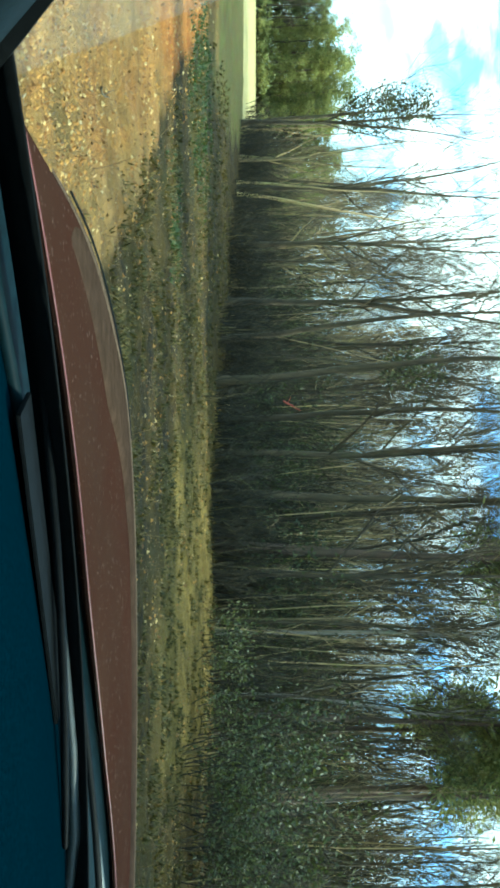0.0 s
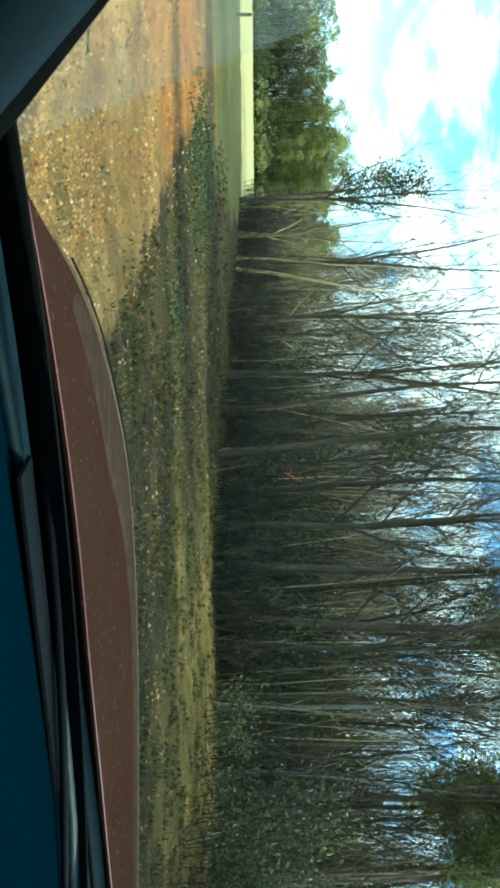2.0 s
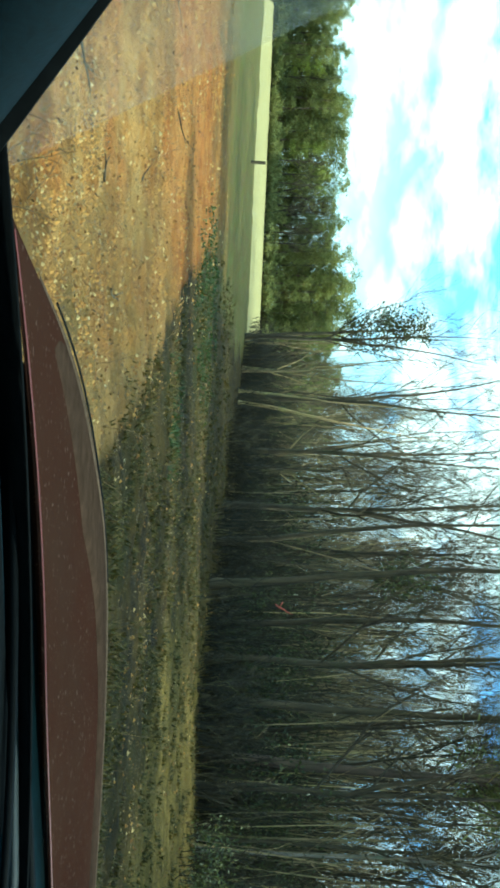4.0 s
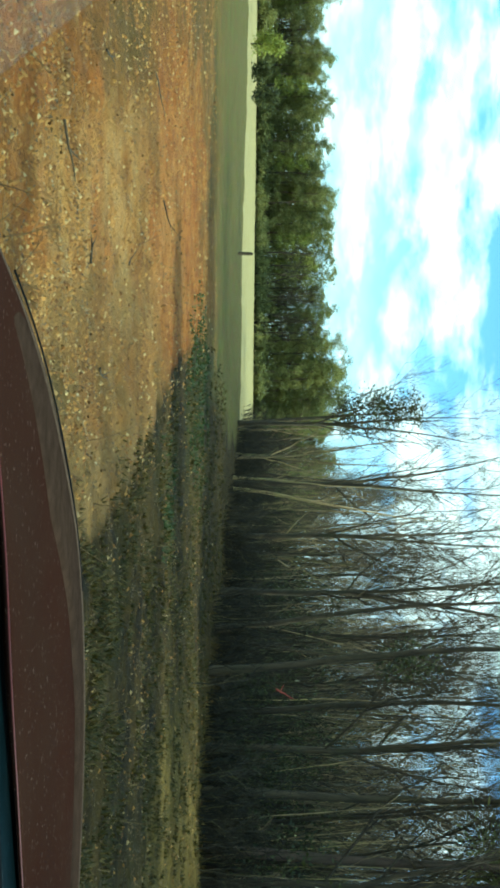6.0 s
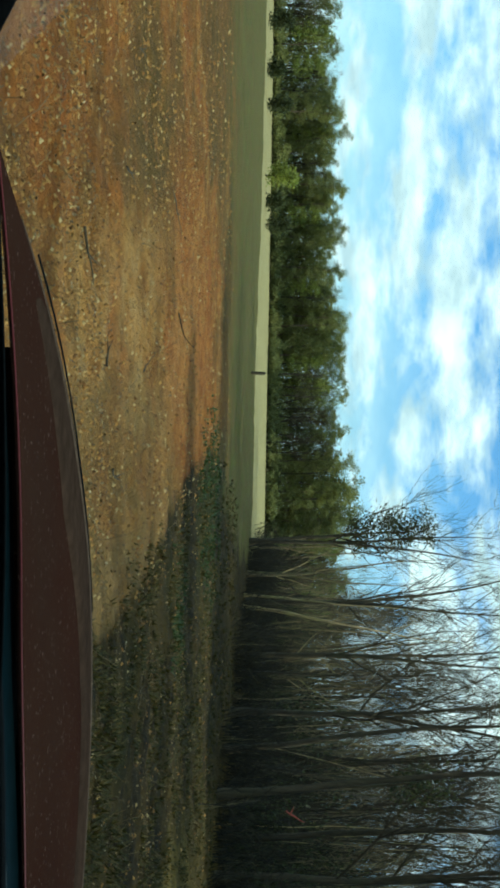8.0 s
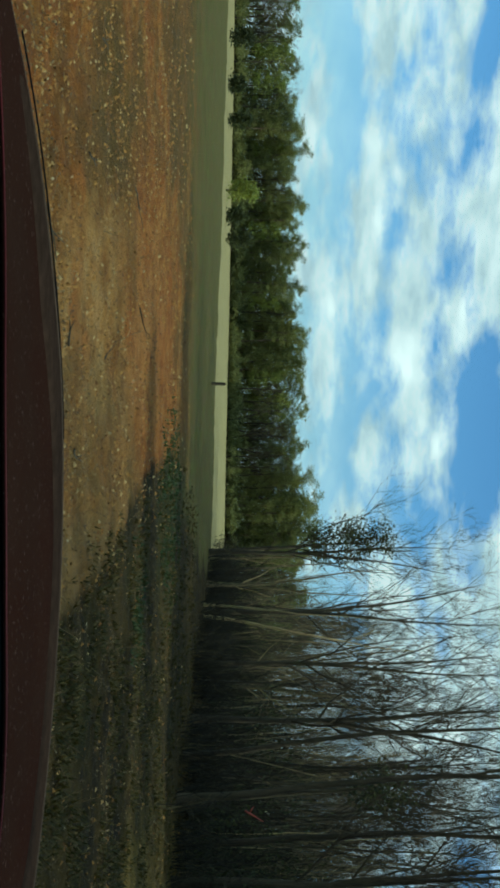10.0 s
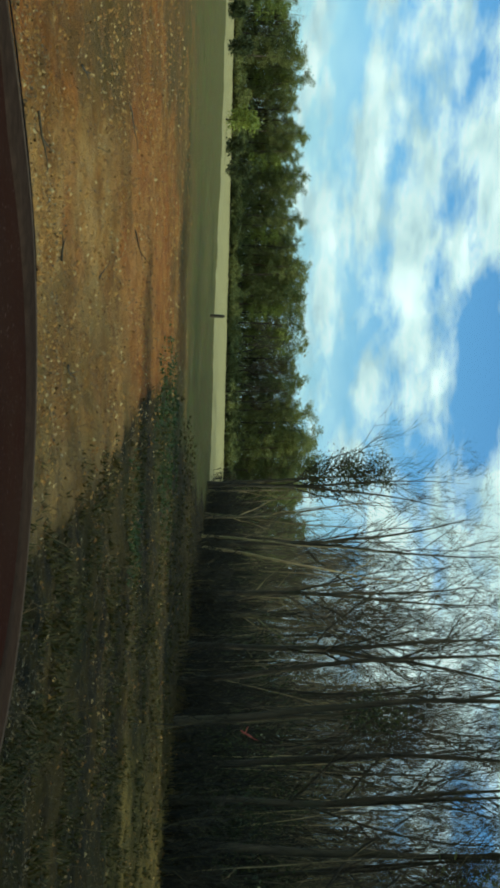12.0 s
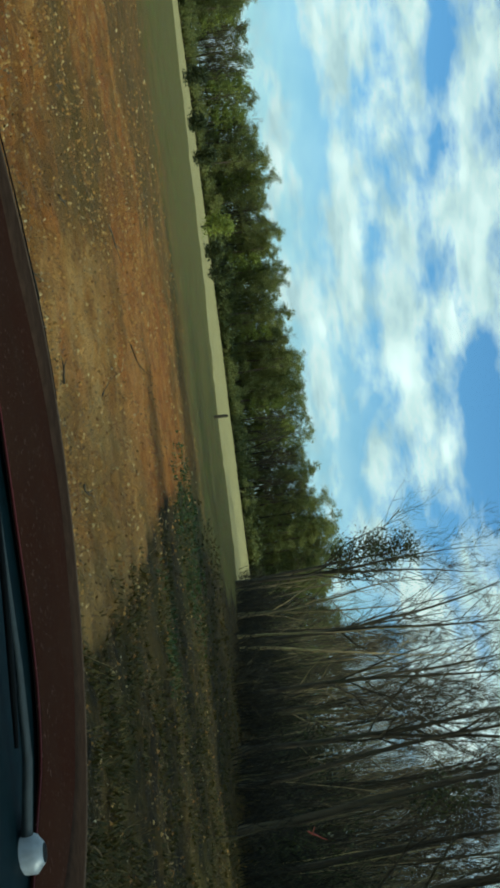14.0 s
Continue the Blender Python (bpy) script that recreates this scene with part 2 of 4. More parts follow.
def paint_material():
    k = Nodes("dusty_red_paint", 0.3)
    dust = k.noise(5, 6, 0.65, (1, 0.5, 1))
    speck = k.noise(130, 2, 0.5)
    col = k.mix(k.grey(dust, 0.2, 1.0), (0.028, 0.0095, 0.0065), (0.037, 0.0215, 0.0145))
    k.set("Base Color", k.mix(k.math("MULTIPLY", k.grey(speck, 0.64, 0.72), 0.22), col, (0.26, 0.17, 0.13)))
    k.set("Roughness", k.ramp(dust, (0.3, (0.42,) * 3), (0.75, (0.62,) * 3)))
    k.set("Specular IOR Level", 0.0)
    return k.mat


def plain(name, col, rough, metal=0.0, grain=60.0, amount=0.25, spec=0.5):
    k = Nodes(name, rough, metal)
    k.set("Specular IOR Level", spec)
    g = k.noise(grain, 4)
    k.set("Base Color", k.ramp(g, (0.3, tuple(c * (1 - amount) for c in col)), (0.7, tuple(c * (1 + amount) for c in col))))
    k.bump(g, 0.15, 0.002)
    return k.mat


def glass_material():
    k = Nodes("windscreen_glass", 0.0)
    fr, tr, gl, ms = (k.add(s) for s in ("ShaderNodeFresnel", "ShaderNodeBsdfTransparent", "ShaderNodeBsdfGlossy", "ShaderNodeMixShader"))
    fr.inputs["IOR"].default_value, gl.inputs["Roughness"].default_value = 1.2, 0.02
    tr.inputs["Color"].default_value = (0.93, 0.97, 0.96, 1)
    k.join(fr.outputs[0], ms.inputs[0])
    k.join(tr.outputs[0], ms.inputs[1])
    k.join(gl.outputs[0], ms.inputs[2])
    k.join(ms.outputs[0], k.nt.nodes["Material Output"].inputs["Surface"])
    return k.mat


def film_material():
    k = Nodes("dust_film", 0.9)
    k.set("Base Color", k.ramp(k.noise(25, 5, 0.6), (0.3, (0.30, 0.31, 0.28)), (0.7, (0.50, 0.50, 0.45))))
    tr, lu, ms, ad = (k.add(n) for n in ("ShaderNodeBsdfTransparent", "ShaderNodeBsdfTranslucent", "ShaderNodeMixShader", "ShaderNodeAddShader"))
    lu.inputs["Color"].default_value = (0.30, 0.30, 0.27, 1)
    k.join(k.bsdf.outputs[0], ad.inputs[0])
    k.join(lu.outputs[0], ad.inputs[1])
    k.join(k.ramp(k.noise(9, 5, 0.6), (0.3, (0.09,) * 3), (0.7, (0.18,) * 3)), ms.inputs[0])
    k.join(tr.outputs[0], ms.inputs[1])
    k.join(ad.outputs[0], ms.inputs[2])
    k.join(ms.outputs[0], k.nt.nodes["Material Output"].inputs["Surface"])
    return k.mat


FILM = film_material()
GROUND = ground_material()
BARK = bark_material("grey_brown_bark", (0.020, 0.015, 0.007), (0.105, 0.078, 0.040))
PALE_BARK = bark_material("pale_bark", (0.10, 0.085, 0.07), (0.28, 0.245, 0.20))
TWIG = bark_material("twig_bark", (0.026, 0.020, 0.010), (0.105, 0.078, 0.040), 3.0)
# twig bark darkened: the gloom under the trees is put into its colour
SHADE_TONED_UNDERWOOD = bark_material("shade_toned_underwood_bark", (0.009, 0.0075, 0.003), (0.052, 0.041, 0.017), 4.5)
# paler copy of the twig bark, with sunlight on the stems put into its colour
SUN_TONED_TWIG = bark_material("sun_toned_twig_bark", (0.058, 0.044, 0.021), (0.24, 0.18, 0.092), 3.0)
PINE_BARK = bark_material("pine_bark", (0.05, 0.035, 0.025), (0.20, 0.13, 0.09))
NEEDLE = leaf_material("pine_needles", [(0.0, (0.12, 0.135, 0.040)), (0.5, (0.22, 0.235, 0.075)), (1.0, (0.33, 0.31, 0.105))], 0.55, 0.5)
BROADLEAF = leaf_material("evergreen_leaves", [(0.0, (0.024, 0.032, 0.007)), (0.6, (0.056, 0.066, 0.014)), (1.0, (0.11, 0.115, 0.028))], 0.6)
YELLOWLEAF = leaf_material("fresh_leaves", [(0.0, (0.16, 0.20, 0.03)), (1.0, (0.32, 0.33, 0.06))])
LITTER = leaf_material("dry_leaves", [(0.0, (0.075, 0.042, 0.010)), (0.5, (0.15, 0.085, 0.022)), (0.88, (0.20, 0.125, 0.040)), (0.97, (0.29, 0.19, 0.08)), (1.0, (0.48, 0.38, 0.22))], 0.7, 0.1)
CHIP = leaf_material("straw_chips", [(0.0, (0.24, 0.13, 0.040)), (0.7, (0.34, 0.20, 0.075)), (1.0, (0.52, 0.39, 0.20))], 0.7, 0.1)
GRASS = leaf_material("grass_blades", [(0.0, (0.034, 0.034, 0.003)), (0.45, (0.062, 0.050, 0.005)), (0.8, (0.105, 0.072, 0.012)), (1.0, (0.19, 0.13, 0.032))], 0.8, 0.3)
LUSH = leaf_material("fresh_grass_blades", [(0.0, (0.014, 0.034, 0.004)), (0.6, (0.030, 0.056, 0.006)), (1.0, (0.06, 0.085, 0.013))], 0.6, 0.3)
REDLEAF = leaf_material("red_leaves", [(0.0, (0.30, 0.03, 0.03)), (1.0, (0.45, 0.09, 0.05))])
PAINT = paint_material()
EDGE_RED = plain("clean_red_paint", (0.075, 0.002, 0.004), 0.5, 0.0, 60, 0.1, 0.3)
CLOD = leaf_material("clay_lumps", [(0.0, (0.15, 0.062, 0.013)), (0.35, (0.28, 0.12, 0.022)), (0.8, (0.42, 0.21, 0.05)), (1.0, (0.55, 0.38, 0.17))], 0.95, 0.0)
PIVOT = plain("light_grey_metal", (0.30, 0.32, 0.33), 0.45, 0.2)
# dust colour made paler, standing in for sky light caught by the bonnet rim
RIM_HIGHLIGHT = plain("dusty_rim_highlight", (0.080, 0.054, 0.037), 0.8, 0.0, 90, 0.3, 0.0)
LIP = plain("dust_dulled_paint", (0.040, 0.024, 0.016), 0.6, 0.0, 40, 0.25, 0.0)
BLACK = plain("black_plastic", (0.004, 0.005, 0.0055), 0.6, 0.0, 60, 0.25, 0.03)
COWL = plain("weathered_cowl_plastic", (0.003, 0.010, 0.013), 0.6, 0.0, 60, 0.25, 0.04)
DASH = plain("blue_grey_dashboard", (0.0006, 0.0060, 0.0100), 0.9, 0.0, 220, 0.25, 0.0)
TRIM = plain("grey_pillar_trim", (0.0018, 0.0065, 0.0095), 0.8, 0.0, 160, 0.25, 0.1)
WIPER = plain("grey_wiper_metal", (0.022, 0.030, 0.030), 0.5, 0.0)
CHROME = plain("chrome", (0.6, 0.6, 0.6), 0.15, 1.0, 20, 0.1)
RUBBER = plain("tyre_rubber", (0.02, 0.02, 0.02), 0.85)
LAMP = plain("headlight_lens", (0.55, 0.57, 0.58), 0.15)
GLASS = glass_material()


# ---------------------------------------------------------------- mesh helpers
def as_mesh(name, verts, faces, material, smooth=False):
    me = bpy.data.meshes.new(name)
    me.from_pydata([tuple(v) for v in verts], [], [tuple(f) for f in faces])
    me.materials.append(material)
    if smooth:
        me.polygons.foreach_set("use_smooth", [True] * len(me.polygons))
    me.update()
    return me


def part_of(name, me, parent, label=""):
    ob = new(name, me)
    ob.parent = parent
    return tagged(ob, label) if label else ob


def part(name, bm, material, parent, label="", smooth=True):
    me = bpy.data.meshes.new(name)
    bm.to_mesh(me)
    bm.free()
    me.materials.append(material)
    if smooth:
        me.polygons.foreach_set("use_smooth", [True] * len(me.polygons))
    return part_of(name, me, parent, label)


class Soup:
    """Vertices and faces gathered for one mesh."""

    def __init__(self):
        self.v, self.f = [], []

    def tube(self, pts, radii, sides):
        base = len(self.v)
        a = (pts[-1] - pts[0]).normalized()
        side = a.cross(Vector((0.3, 0.9, 0.2))).normalized()
        for i, (p, r) in enumerate(zip(pts, radii)):
            d = (pts[min(i + 1, len(pts) - 1)] - pts[max(i - 1, 0)]).normalized()
            s = (side - d * side.dot(d)).normalized()
            u = d.cross(s)
            for j in range(sides):
                w = 2 * math.pi * j / sides
                self.v.append(p + (s * math.cos(w) + u * math.sin(w)) * r)
        for i in range(len(pts) - 1):
            for j in range(sides):
                k = (j + 1) % sides
                self.f.append((base + i * sides + j, base + i * sides + k, base + (i + 1) * sides + k, base + (i + 1) * sides + j))

    def leaf(self, p, d, up, length, width, bend=0.25):
        """A folded leaf of two faces."""
        b = len(self.v)
        s = d.cross(up).normalized() * width * 0.5
        drop = up * (bend * width)
        mid = p + d * length * 0.5
        self.v += [p, mid + s + drop, p + d * length, mid - s + drop]
        self.f += [(b, b + 1, b + 2), (b, b + 2, b + 3)]

    def mesh(self, name, material, smooth=False):
        return as_mesh(name, self.v, self.f, material, smooth)


def grown(rng, start, d, length, steps, wander, lift=0.0):
    pts, p, d = [start.copy()], start.copy(), d.normalized()
    for _ in range(steps):
        d = (d + Vector((rng.uniform(-1, 1), rng.uniform(-1, 1), rng.uniform(-1, 1))) * wander + Vector((0, 0, lift))).normalized()
        p = p + d * (length / steps)
        pts.append(p.copy())
    return pts


def on_path(pts, f):
    x = f * (len(pts) - 1)
    i = min(int(x), len(pts) - 2)
    return pts[i].lerp(pts[i + 1], x - i), (pts[i + 1] - pts[i]).normalized()


def sideways(rng, d, lift):
    a = Vector((rng.uniform(-1, 1), rng.uniform(-1, 1), rng.uniform(-1, 1)))
    a = (a - d * a.dot(d)).normalized()
    return (a * (1 - lift) + d * lift + Vector((0, 0, 0.2))).normalized()


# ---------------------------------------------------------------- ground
VERGE_EDGE = [(-30, 2.0), (0, 1.6), (8, 0.85), (16, -0.35), (27, -2.3), (33, -1.8), (45, -0.6), (80, 1.0)]      # y, x: left of it bare clay; follows the edge of the tree shadow


def verge_x(y):
    return float(np.interp(y, [a for a, b in VERGE_EDGE], [b for a, b in VERGE_EDGE]))


def woods_x(y):
    """Where the woods begin, across the verge."""
    return float(np.interp(y, (10, 22, 28, 38, 56), (14, 10, 7.8, 5.0, 2.4)))


def ground_height(x, y):
    d = math.hypot(x, y)
    near = min(1.0, max(0.0, (d - 3.2) / 3.0))
    return near * (0.05 * noise.noise(Vector((x * 0.5, y * 0.5, 0))) + 0.055 * noise.noise(Vector((x * 1.9, y * 1.9, 5))) + 0.036 * noise.noise(Vector((x * 4.7, y * 4.7, 8))) + 0.09 * noise.noise(Vector((x * 0.13, y * 0.13, 3))))


def step(v, lo, hi):
    t = min(1.0, max(0.0, (v - lo) / (hi - lo)))
    return t * t * (3 - 2 * t)


def build_ground():
    radii = [0.0] + list(np.geomspace(0.6, 60, 400)) + list(np.geomspace(63, 2600, 60))
    angles = list(np.radians(np.arange(-46, 46, 0.25))) + list(np.radians(np.arange(46, 314, 4.0)))
    n = len(angles)
    verts, cols, grow, soils = [], [], [], []
    for r in radii[1:]:
        for a in angles:
            x, y = r * math.sin(a), r * math.cos(a)
            verts.append((x, y, ground_height(x, y)))
            wide = 1.1 * noise.noise(Vector((x * 0.16, y * 0.16, 9))) + 0.4 * noise.noise(Vector((x * 0.7, y * 0.7, 4)))
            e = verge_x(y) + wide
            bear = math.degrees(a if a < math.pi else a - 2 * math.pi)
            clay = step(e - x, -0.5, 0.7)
            far = y + 2.5 * noise.noise(Vector((x * 0.05, y * 0.05, 2)))
            grass = step(far + 3 * noise.noise(Vector((x * 0.25, y * 0.12, 6))), 21 - 0.12 * x, 37 - 0.12 * x) * step(e + 1.5 - x, -0.5, 1.0)
            straw = step(far, 63 - 0.6 * min(x, 0), 71 - 0.6 * min(x, 0)) * step(2.0 - x, -0.5, 1.0)
            trod = step(-bear, 4, 8) * (1 - step(-bear, 15, 21)) * step(r, 5, 8) * (1 - step(r, 16, 24))
            cols.append((clay, grass, straw, trod))
            lush = step(x - e, -0.6, 0.3) * (1 - step(x - e, 1.2, 3.0)) * step(y, 17, 21) * (1 - step(y, 26, 30))
            strip = step(woods_x(y) - x, -1.0, 0.5) * (1 - step(woods_x(y) - x, 3.5, 6.5)) * step(y, 15, 20) * (1 - step(y, 44, 52))
            # zone of dry grass that also carries the painted sunlit strip
            dry = max(0.5 * strip * step(bear, 9, 15), step(bear + 4 * wide, 12, 21) * step(r, 10, 16)) * (1 - step(bear, 32, 38))
            leafy = max(step(bear, -7, 3), 0.62 * step(bear, -13, -8)) * (1 - step(r, 13, 19))
            grow.append((lush, dry, leafy, 1.0))
            drift = noise.noise(Vector((x * 0.12, y * 0.09, 14))) + 0.5 * noise.noise(Vector((x * 0.4, y * 0.3, 15)))
            brown = step(drift + 0.25 * step(-bear, 14, 22), -0.05, 0.3) * step(r, 9, 14) * step(-bear, 8, 15)
            rusty = step(4.2 - math.hypot(x + 3.4, (y - 18) / 1.9), 0.0, 2.5)
            soils.append((brown, rusty, 0.0, 1.0))
    faces = []
    for i in range(len(radii) - 2):
        for j in range(n):
            k = (j + 1) % n
            faces.append((i * n + k, i * n + j, (i + 1) * n + j, (i + 1) * n + k))
    verts.append((0, 0, 0))
    cols.append((1, 0, 0, 0))
    grow.append((0, 0, 0, 1))
    soils.append((0, 0, 0, 1))
    c = len(verts) - 1
    faces += [(c, j, (j + 1) % n) for j in range(n)]
    faces = [f[::-1] for f in faces]
    me = as_mesh("ground", verts, faces, GROUND, True)
    layer = me.color_attributes.new("zone", "FLOAT_COLOR", "POINT")
    layer.data.foreach_set("color", [v for col in cols for v in col])
    layer = me.color_attributes.new("growth", "FLOAT_COLOR", "POINT")
    layer.data.foreach_set("color", [v for col in grow for v in col])
    layer = me.color_attributes.new("soil", "FLOAT_COLOR", "POINT")
    layer.data.foreach_set("color", [v for col in soils for v in col])
    return tagged(new("ground", me), "bare orange clay field with leaf-strewn grassy verge and straw beyond", "ground", kind="structure")


build_ground()


def scatter(name, count, material, make, keep, near, far, seed, label, category, turn=46):
    """Many small pieces on the ground in front of the truck, thinning out with distance."""
    rng, soup = random.Random(seed), Soup()
    done = 0
    while done < count:
        d = near * (far / near) ** rng.random()
        a = radians(rng.uniform(-turn, turn))
        x, y = d * math.sin(a), d * math.cos(a)
        if rng.random() > keep(x, y, d):
            done += 0.34
            continue
        make(rng, soup, Vector((x, y, ground_height(x, y))), d)
        done += 1
    return tagged(new(name, soup.mesh(name, material)), label, category, kind="stuff")


def lay_leaf(rng, soup, p, d):
    w = rng.uniform(0, 6.283)
    size = rng.uniform(0.011, 0.034) * (1 + d * 0.035)
    dirn = Vector((math.cos(w), math.sin(w), rng.uniform(-0.05, 0.2) if rng.random() < 0.55 else rng.uniform(0.3, 1.3))).normalized()
    soup.leaf(p + Vector((0, 0, 0.014)), dirn, Vector((rng.uniform(-0.2, 0.4), rng.uniform(-0.2, 0.2), 1)).normalized(), size, size * rng.uniform(0.45, 0.8), rng.uniform(-0.1, 0.3))


def lay_grass(rng, soup, p, d):
    for _ in range(rng.randint(3, 6)):
        w = rng.uniform(0, 6.283)
        h = rng.uniform(0.02, 0.085) * (1 + 0.006 * d)
        o = p + Vector((rng.uniform(-0.05, 0.05), rng.uniform(-0.05, 0.05), -0.005))
        lean = Vector((math.cos(w), math.sin(w), 0))
        b = len(soup.v)
        s = Vector((-lean.y, lean.x, 0)) * (0.005 + 0.0006 * d)
        soup.v += [o - s, o + s, o + lean * h * rng.uniform(0.3, 1.6) + Vector((0, 0, h))]
        soup.f.append((b, b + 1, b + 2))


def on_verge(x, y):
    return step(x - verge_x(y), -0.8, 0.8)


scatter("leaf_litter", 70000, LITTER, lay_leaf,
        lambda x, y, d: (0.35 + 0.65 * step(noise.noise(Vector((x * 0.35, y * 0.35, 7))), -0.2, 0.4)) * (0.55 + 0.45 * on_verge(x, y)) * (1 - step(d, 24, 34) * (1 - on_verge(x, y))),
        2.0, 45, 11, "pale dry leaves strewn over clay and grass", "leaf litter")
scatter("grass_tufts", 36000, GRASS, lay_grass,
        lambda x, y, d: on_verge(x, y) * step(noise.noise(Vector((x * 1.5, y * 1.5, 21))) + 0.5 * noise.noise(Vector((x * 0.4, y * 0.4, 22))), -0.1, 0.25),
        2.0, 40, 12, "short olive and straw-coloured winter grass", "grass")


def lush_here(x, y):
    """Fresh grass at the far tip of the shaded verge, with a second patch nearer the truck."""
    return max(step(2.4 - math.hypot((x + 0.8) / 1.2, (y - 24) / 2.2), 0.0, 1.2), step(1.2 - math.hypot(x - 1.0, (y - 15.5) / 1.8), 0.0, 0.8))


scatter("fresh_grass", 3200, LUSH, lay_grass,
        lambda x, y, d: lush_here(x, y) * step(noise.noise(Vector((x * 0.9, y * 0.9, 40))), -0.5, 0.2),
        12.0, 32, 19, "fresh deep green grass on the shaded verge", "grass", 14)


def lay_clod(rng, soup, p, d):
    """A small lump of soil."""
    r = rng.uniform(0.010, 0.026) * (1 + d * 0.04)
    b = len(soup.v)
    for k in range(5):
        w = k * 1.2566 + rng.uniform(-0.3, 0.3)
        soup.v.append(p + Vector((math.cos(w), math.sin(w), -0.25)) * r * rng.uniform(0.7, 1.2))
    soup.v.append(p + Vector((rng.uniform(-0.3, 0.3) * r, rng.uniform(-0.3, 0.3) * r, r * rng.uniform(0.4, 0.8))))
    soup.f += [(b + k, b + (k + 1) % 5, b + 5) for k in range(5)]


def lay_stalk(rng, soup, p, d):
    h = rng.uniform(0.12, 0.4)
    pts = grown(rng, p, Vector((rng.uniform(-0.9, 0.9), rng.uniform(-0.9, 0.9), 1)), h, 4, 0.2)
    soup.tube(pts, [0.004, 0.0035, 0.003, 0.0025, 0.002], 3)
    for _ in range(2):
        q, e = on_path(pts, rng.uniform(0.4, 0.9))
        soup.tube(grown(rng, q, sideways(rng, e, 0.5), h * 0.35, 2, 0.2), [0.0025, 0.002, 0.0015], 3)


scatter("soil_clods", 26000, CLOD, lay_clod, lambda x, y, d: (1 - 0.8 * on_verge(x, y)) * (0.25 + 0.75 * step(noise.noise(Vector((x * 0.45, y * 0.45, 17))), -0.25, 0.3)), 3.5, 32, 13, "crumbled lumps of orange-brown clay soil", "soil")
scatter("straw_chips", 3500, CHIP, lay_leaf,
        lambda x, y, d: (1 - 0.93 * on_verge(x, y)) * (0.15 + 0.85 * step(noise.noise(Vector((x * 0.4, y * 0.4, 33))), -0.2, 0.35)),
        3.0, 26, 15, "pale chips of straw and dry leaf on the clay", "straw chips")
scatter("dead_stalks", 350, LITTER, lay_stalk, lambda x, y, d: 0.25 + 0.75 * on_verge(x, y), 3.0, 16, 14, "pale dead weed stalks in the grass", "weeds")


# ---------------------------------------------------------------- trees
def bare_tree(seed, height, radius, first=0.35, limbs=15, lean=0.0, spread=0.30, bark=BARK, detail=1.0, fork=0.0):
    """A leafless tree: a tapered trunk, limbs, branches and fine twigs."""
    rng = random.Random(seed)
    root = new("bare_tree")
    t, c = Soup(), Soup()
    trunk = grown(rng, Vector((0, 0, -0.1)), Vector((lean, lean * 0.4, 1)), height, 14, 0.065, 0.03)
    t.tube(trunk, [radius * (1.4 if i == 0 else (1 - i / 14) ** 1.15 + 0.04) for i in range(15)], 8)
    stems = [(trunk, first, radius, height)]
    if fork:
        p, d = on_path(trunk, fork)
        second = grown(rng, p, sideways(rng, d, 0.72), height * (1 - fork) * 0.9, 8, 0.09, 0.08)
        r2 = radius * (1 - fork) ** 0.8 * 0.85
        t.tube(second, [r2 * ((1 - i / 8) ** 0.8 + 0.06) for i in range(9)], 6)
        stems.append((second, 0.12, r2, height * (1 - fork) * 1.2))
    for line, low, rr, hh in stems:
        n = limbs if line is trunk else limbs // 2
        for i in range(n):
            f = low + (0.97 - low) * (i + rng.random()) / n
            p, d = on_path(line, f)
            ll = hh * spread * (1.25 - f) * rng.uniform(0.55, 1.4)
            lr = rr * (1 - f) ** 1.1 * 0.45 + 0.005
            lp = grown(rng, p, sideways(rng, d, rng.uniform(0.2, 0.65)), ll, 7, 0.2, 0.11)
            t.tube(lp, [lr * (1 - 0.8 * j / 7) for j in range(8)], 5)
            for _ in range(int(6 * detail)):
                g = rng.uniform(0.2, 1.0)
                q, e = on_path(lp, g)
                bl = ll * rng.uniform(0.22, 0.5)
                bp = grown(rng, q, sideways(rng, e, 0.5), bl, 4, 0.25, 0.06)
                br = lr * (1 - 0.75 * g) * 0.6 + 0.003
                c.tube(bp, [br * (1 - 0.7 * j / 4) for j in range(5)], 3)
                for _ in range(int(5 * detail)):
                    q2, e2 = on_path(bp, rng.uniform(0.15, 1.0))
                    tp = grown(rng, q2, sideways(rng, e2, 0.5), bl * rng.uniform(0.3, 0.6), 2, 0.25, 0.05)
                    c.tube(tp, [0.005, 0.004, 0.0025], 3)
    part_of("trunk", t.mesh("trunk", bark, True), root)
    tagged(part_of("branches", c.mesh("branches", TWIG), root), kind="stuff")
    return root


def leaf_clump(rng, soup, p, size, count, length, width, flat=0.7):
    for _ in range(count):
        o = Vector((rng.gauss(0, 1), rng.gauss(0, 1), rng.gauss(0, flat)))
        d = (o + Vector((rng.uniform(-1, 1), rng.uniform(-1, 1), rng.uniform(-0.6, 1)))).normalized()
        up = Vector((rng.uniform(-1, 1), rng.uniform(-1, 1), rng.uniform(0.2, 1))).normalized()
        soup.leaf(p + o * size * 0.45, d, up, length * rng.uniform(0.6, 1.3), width * rng.uniform(0.7, 1.3), 0.2)


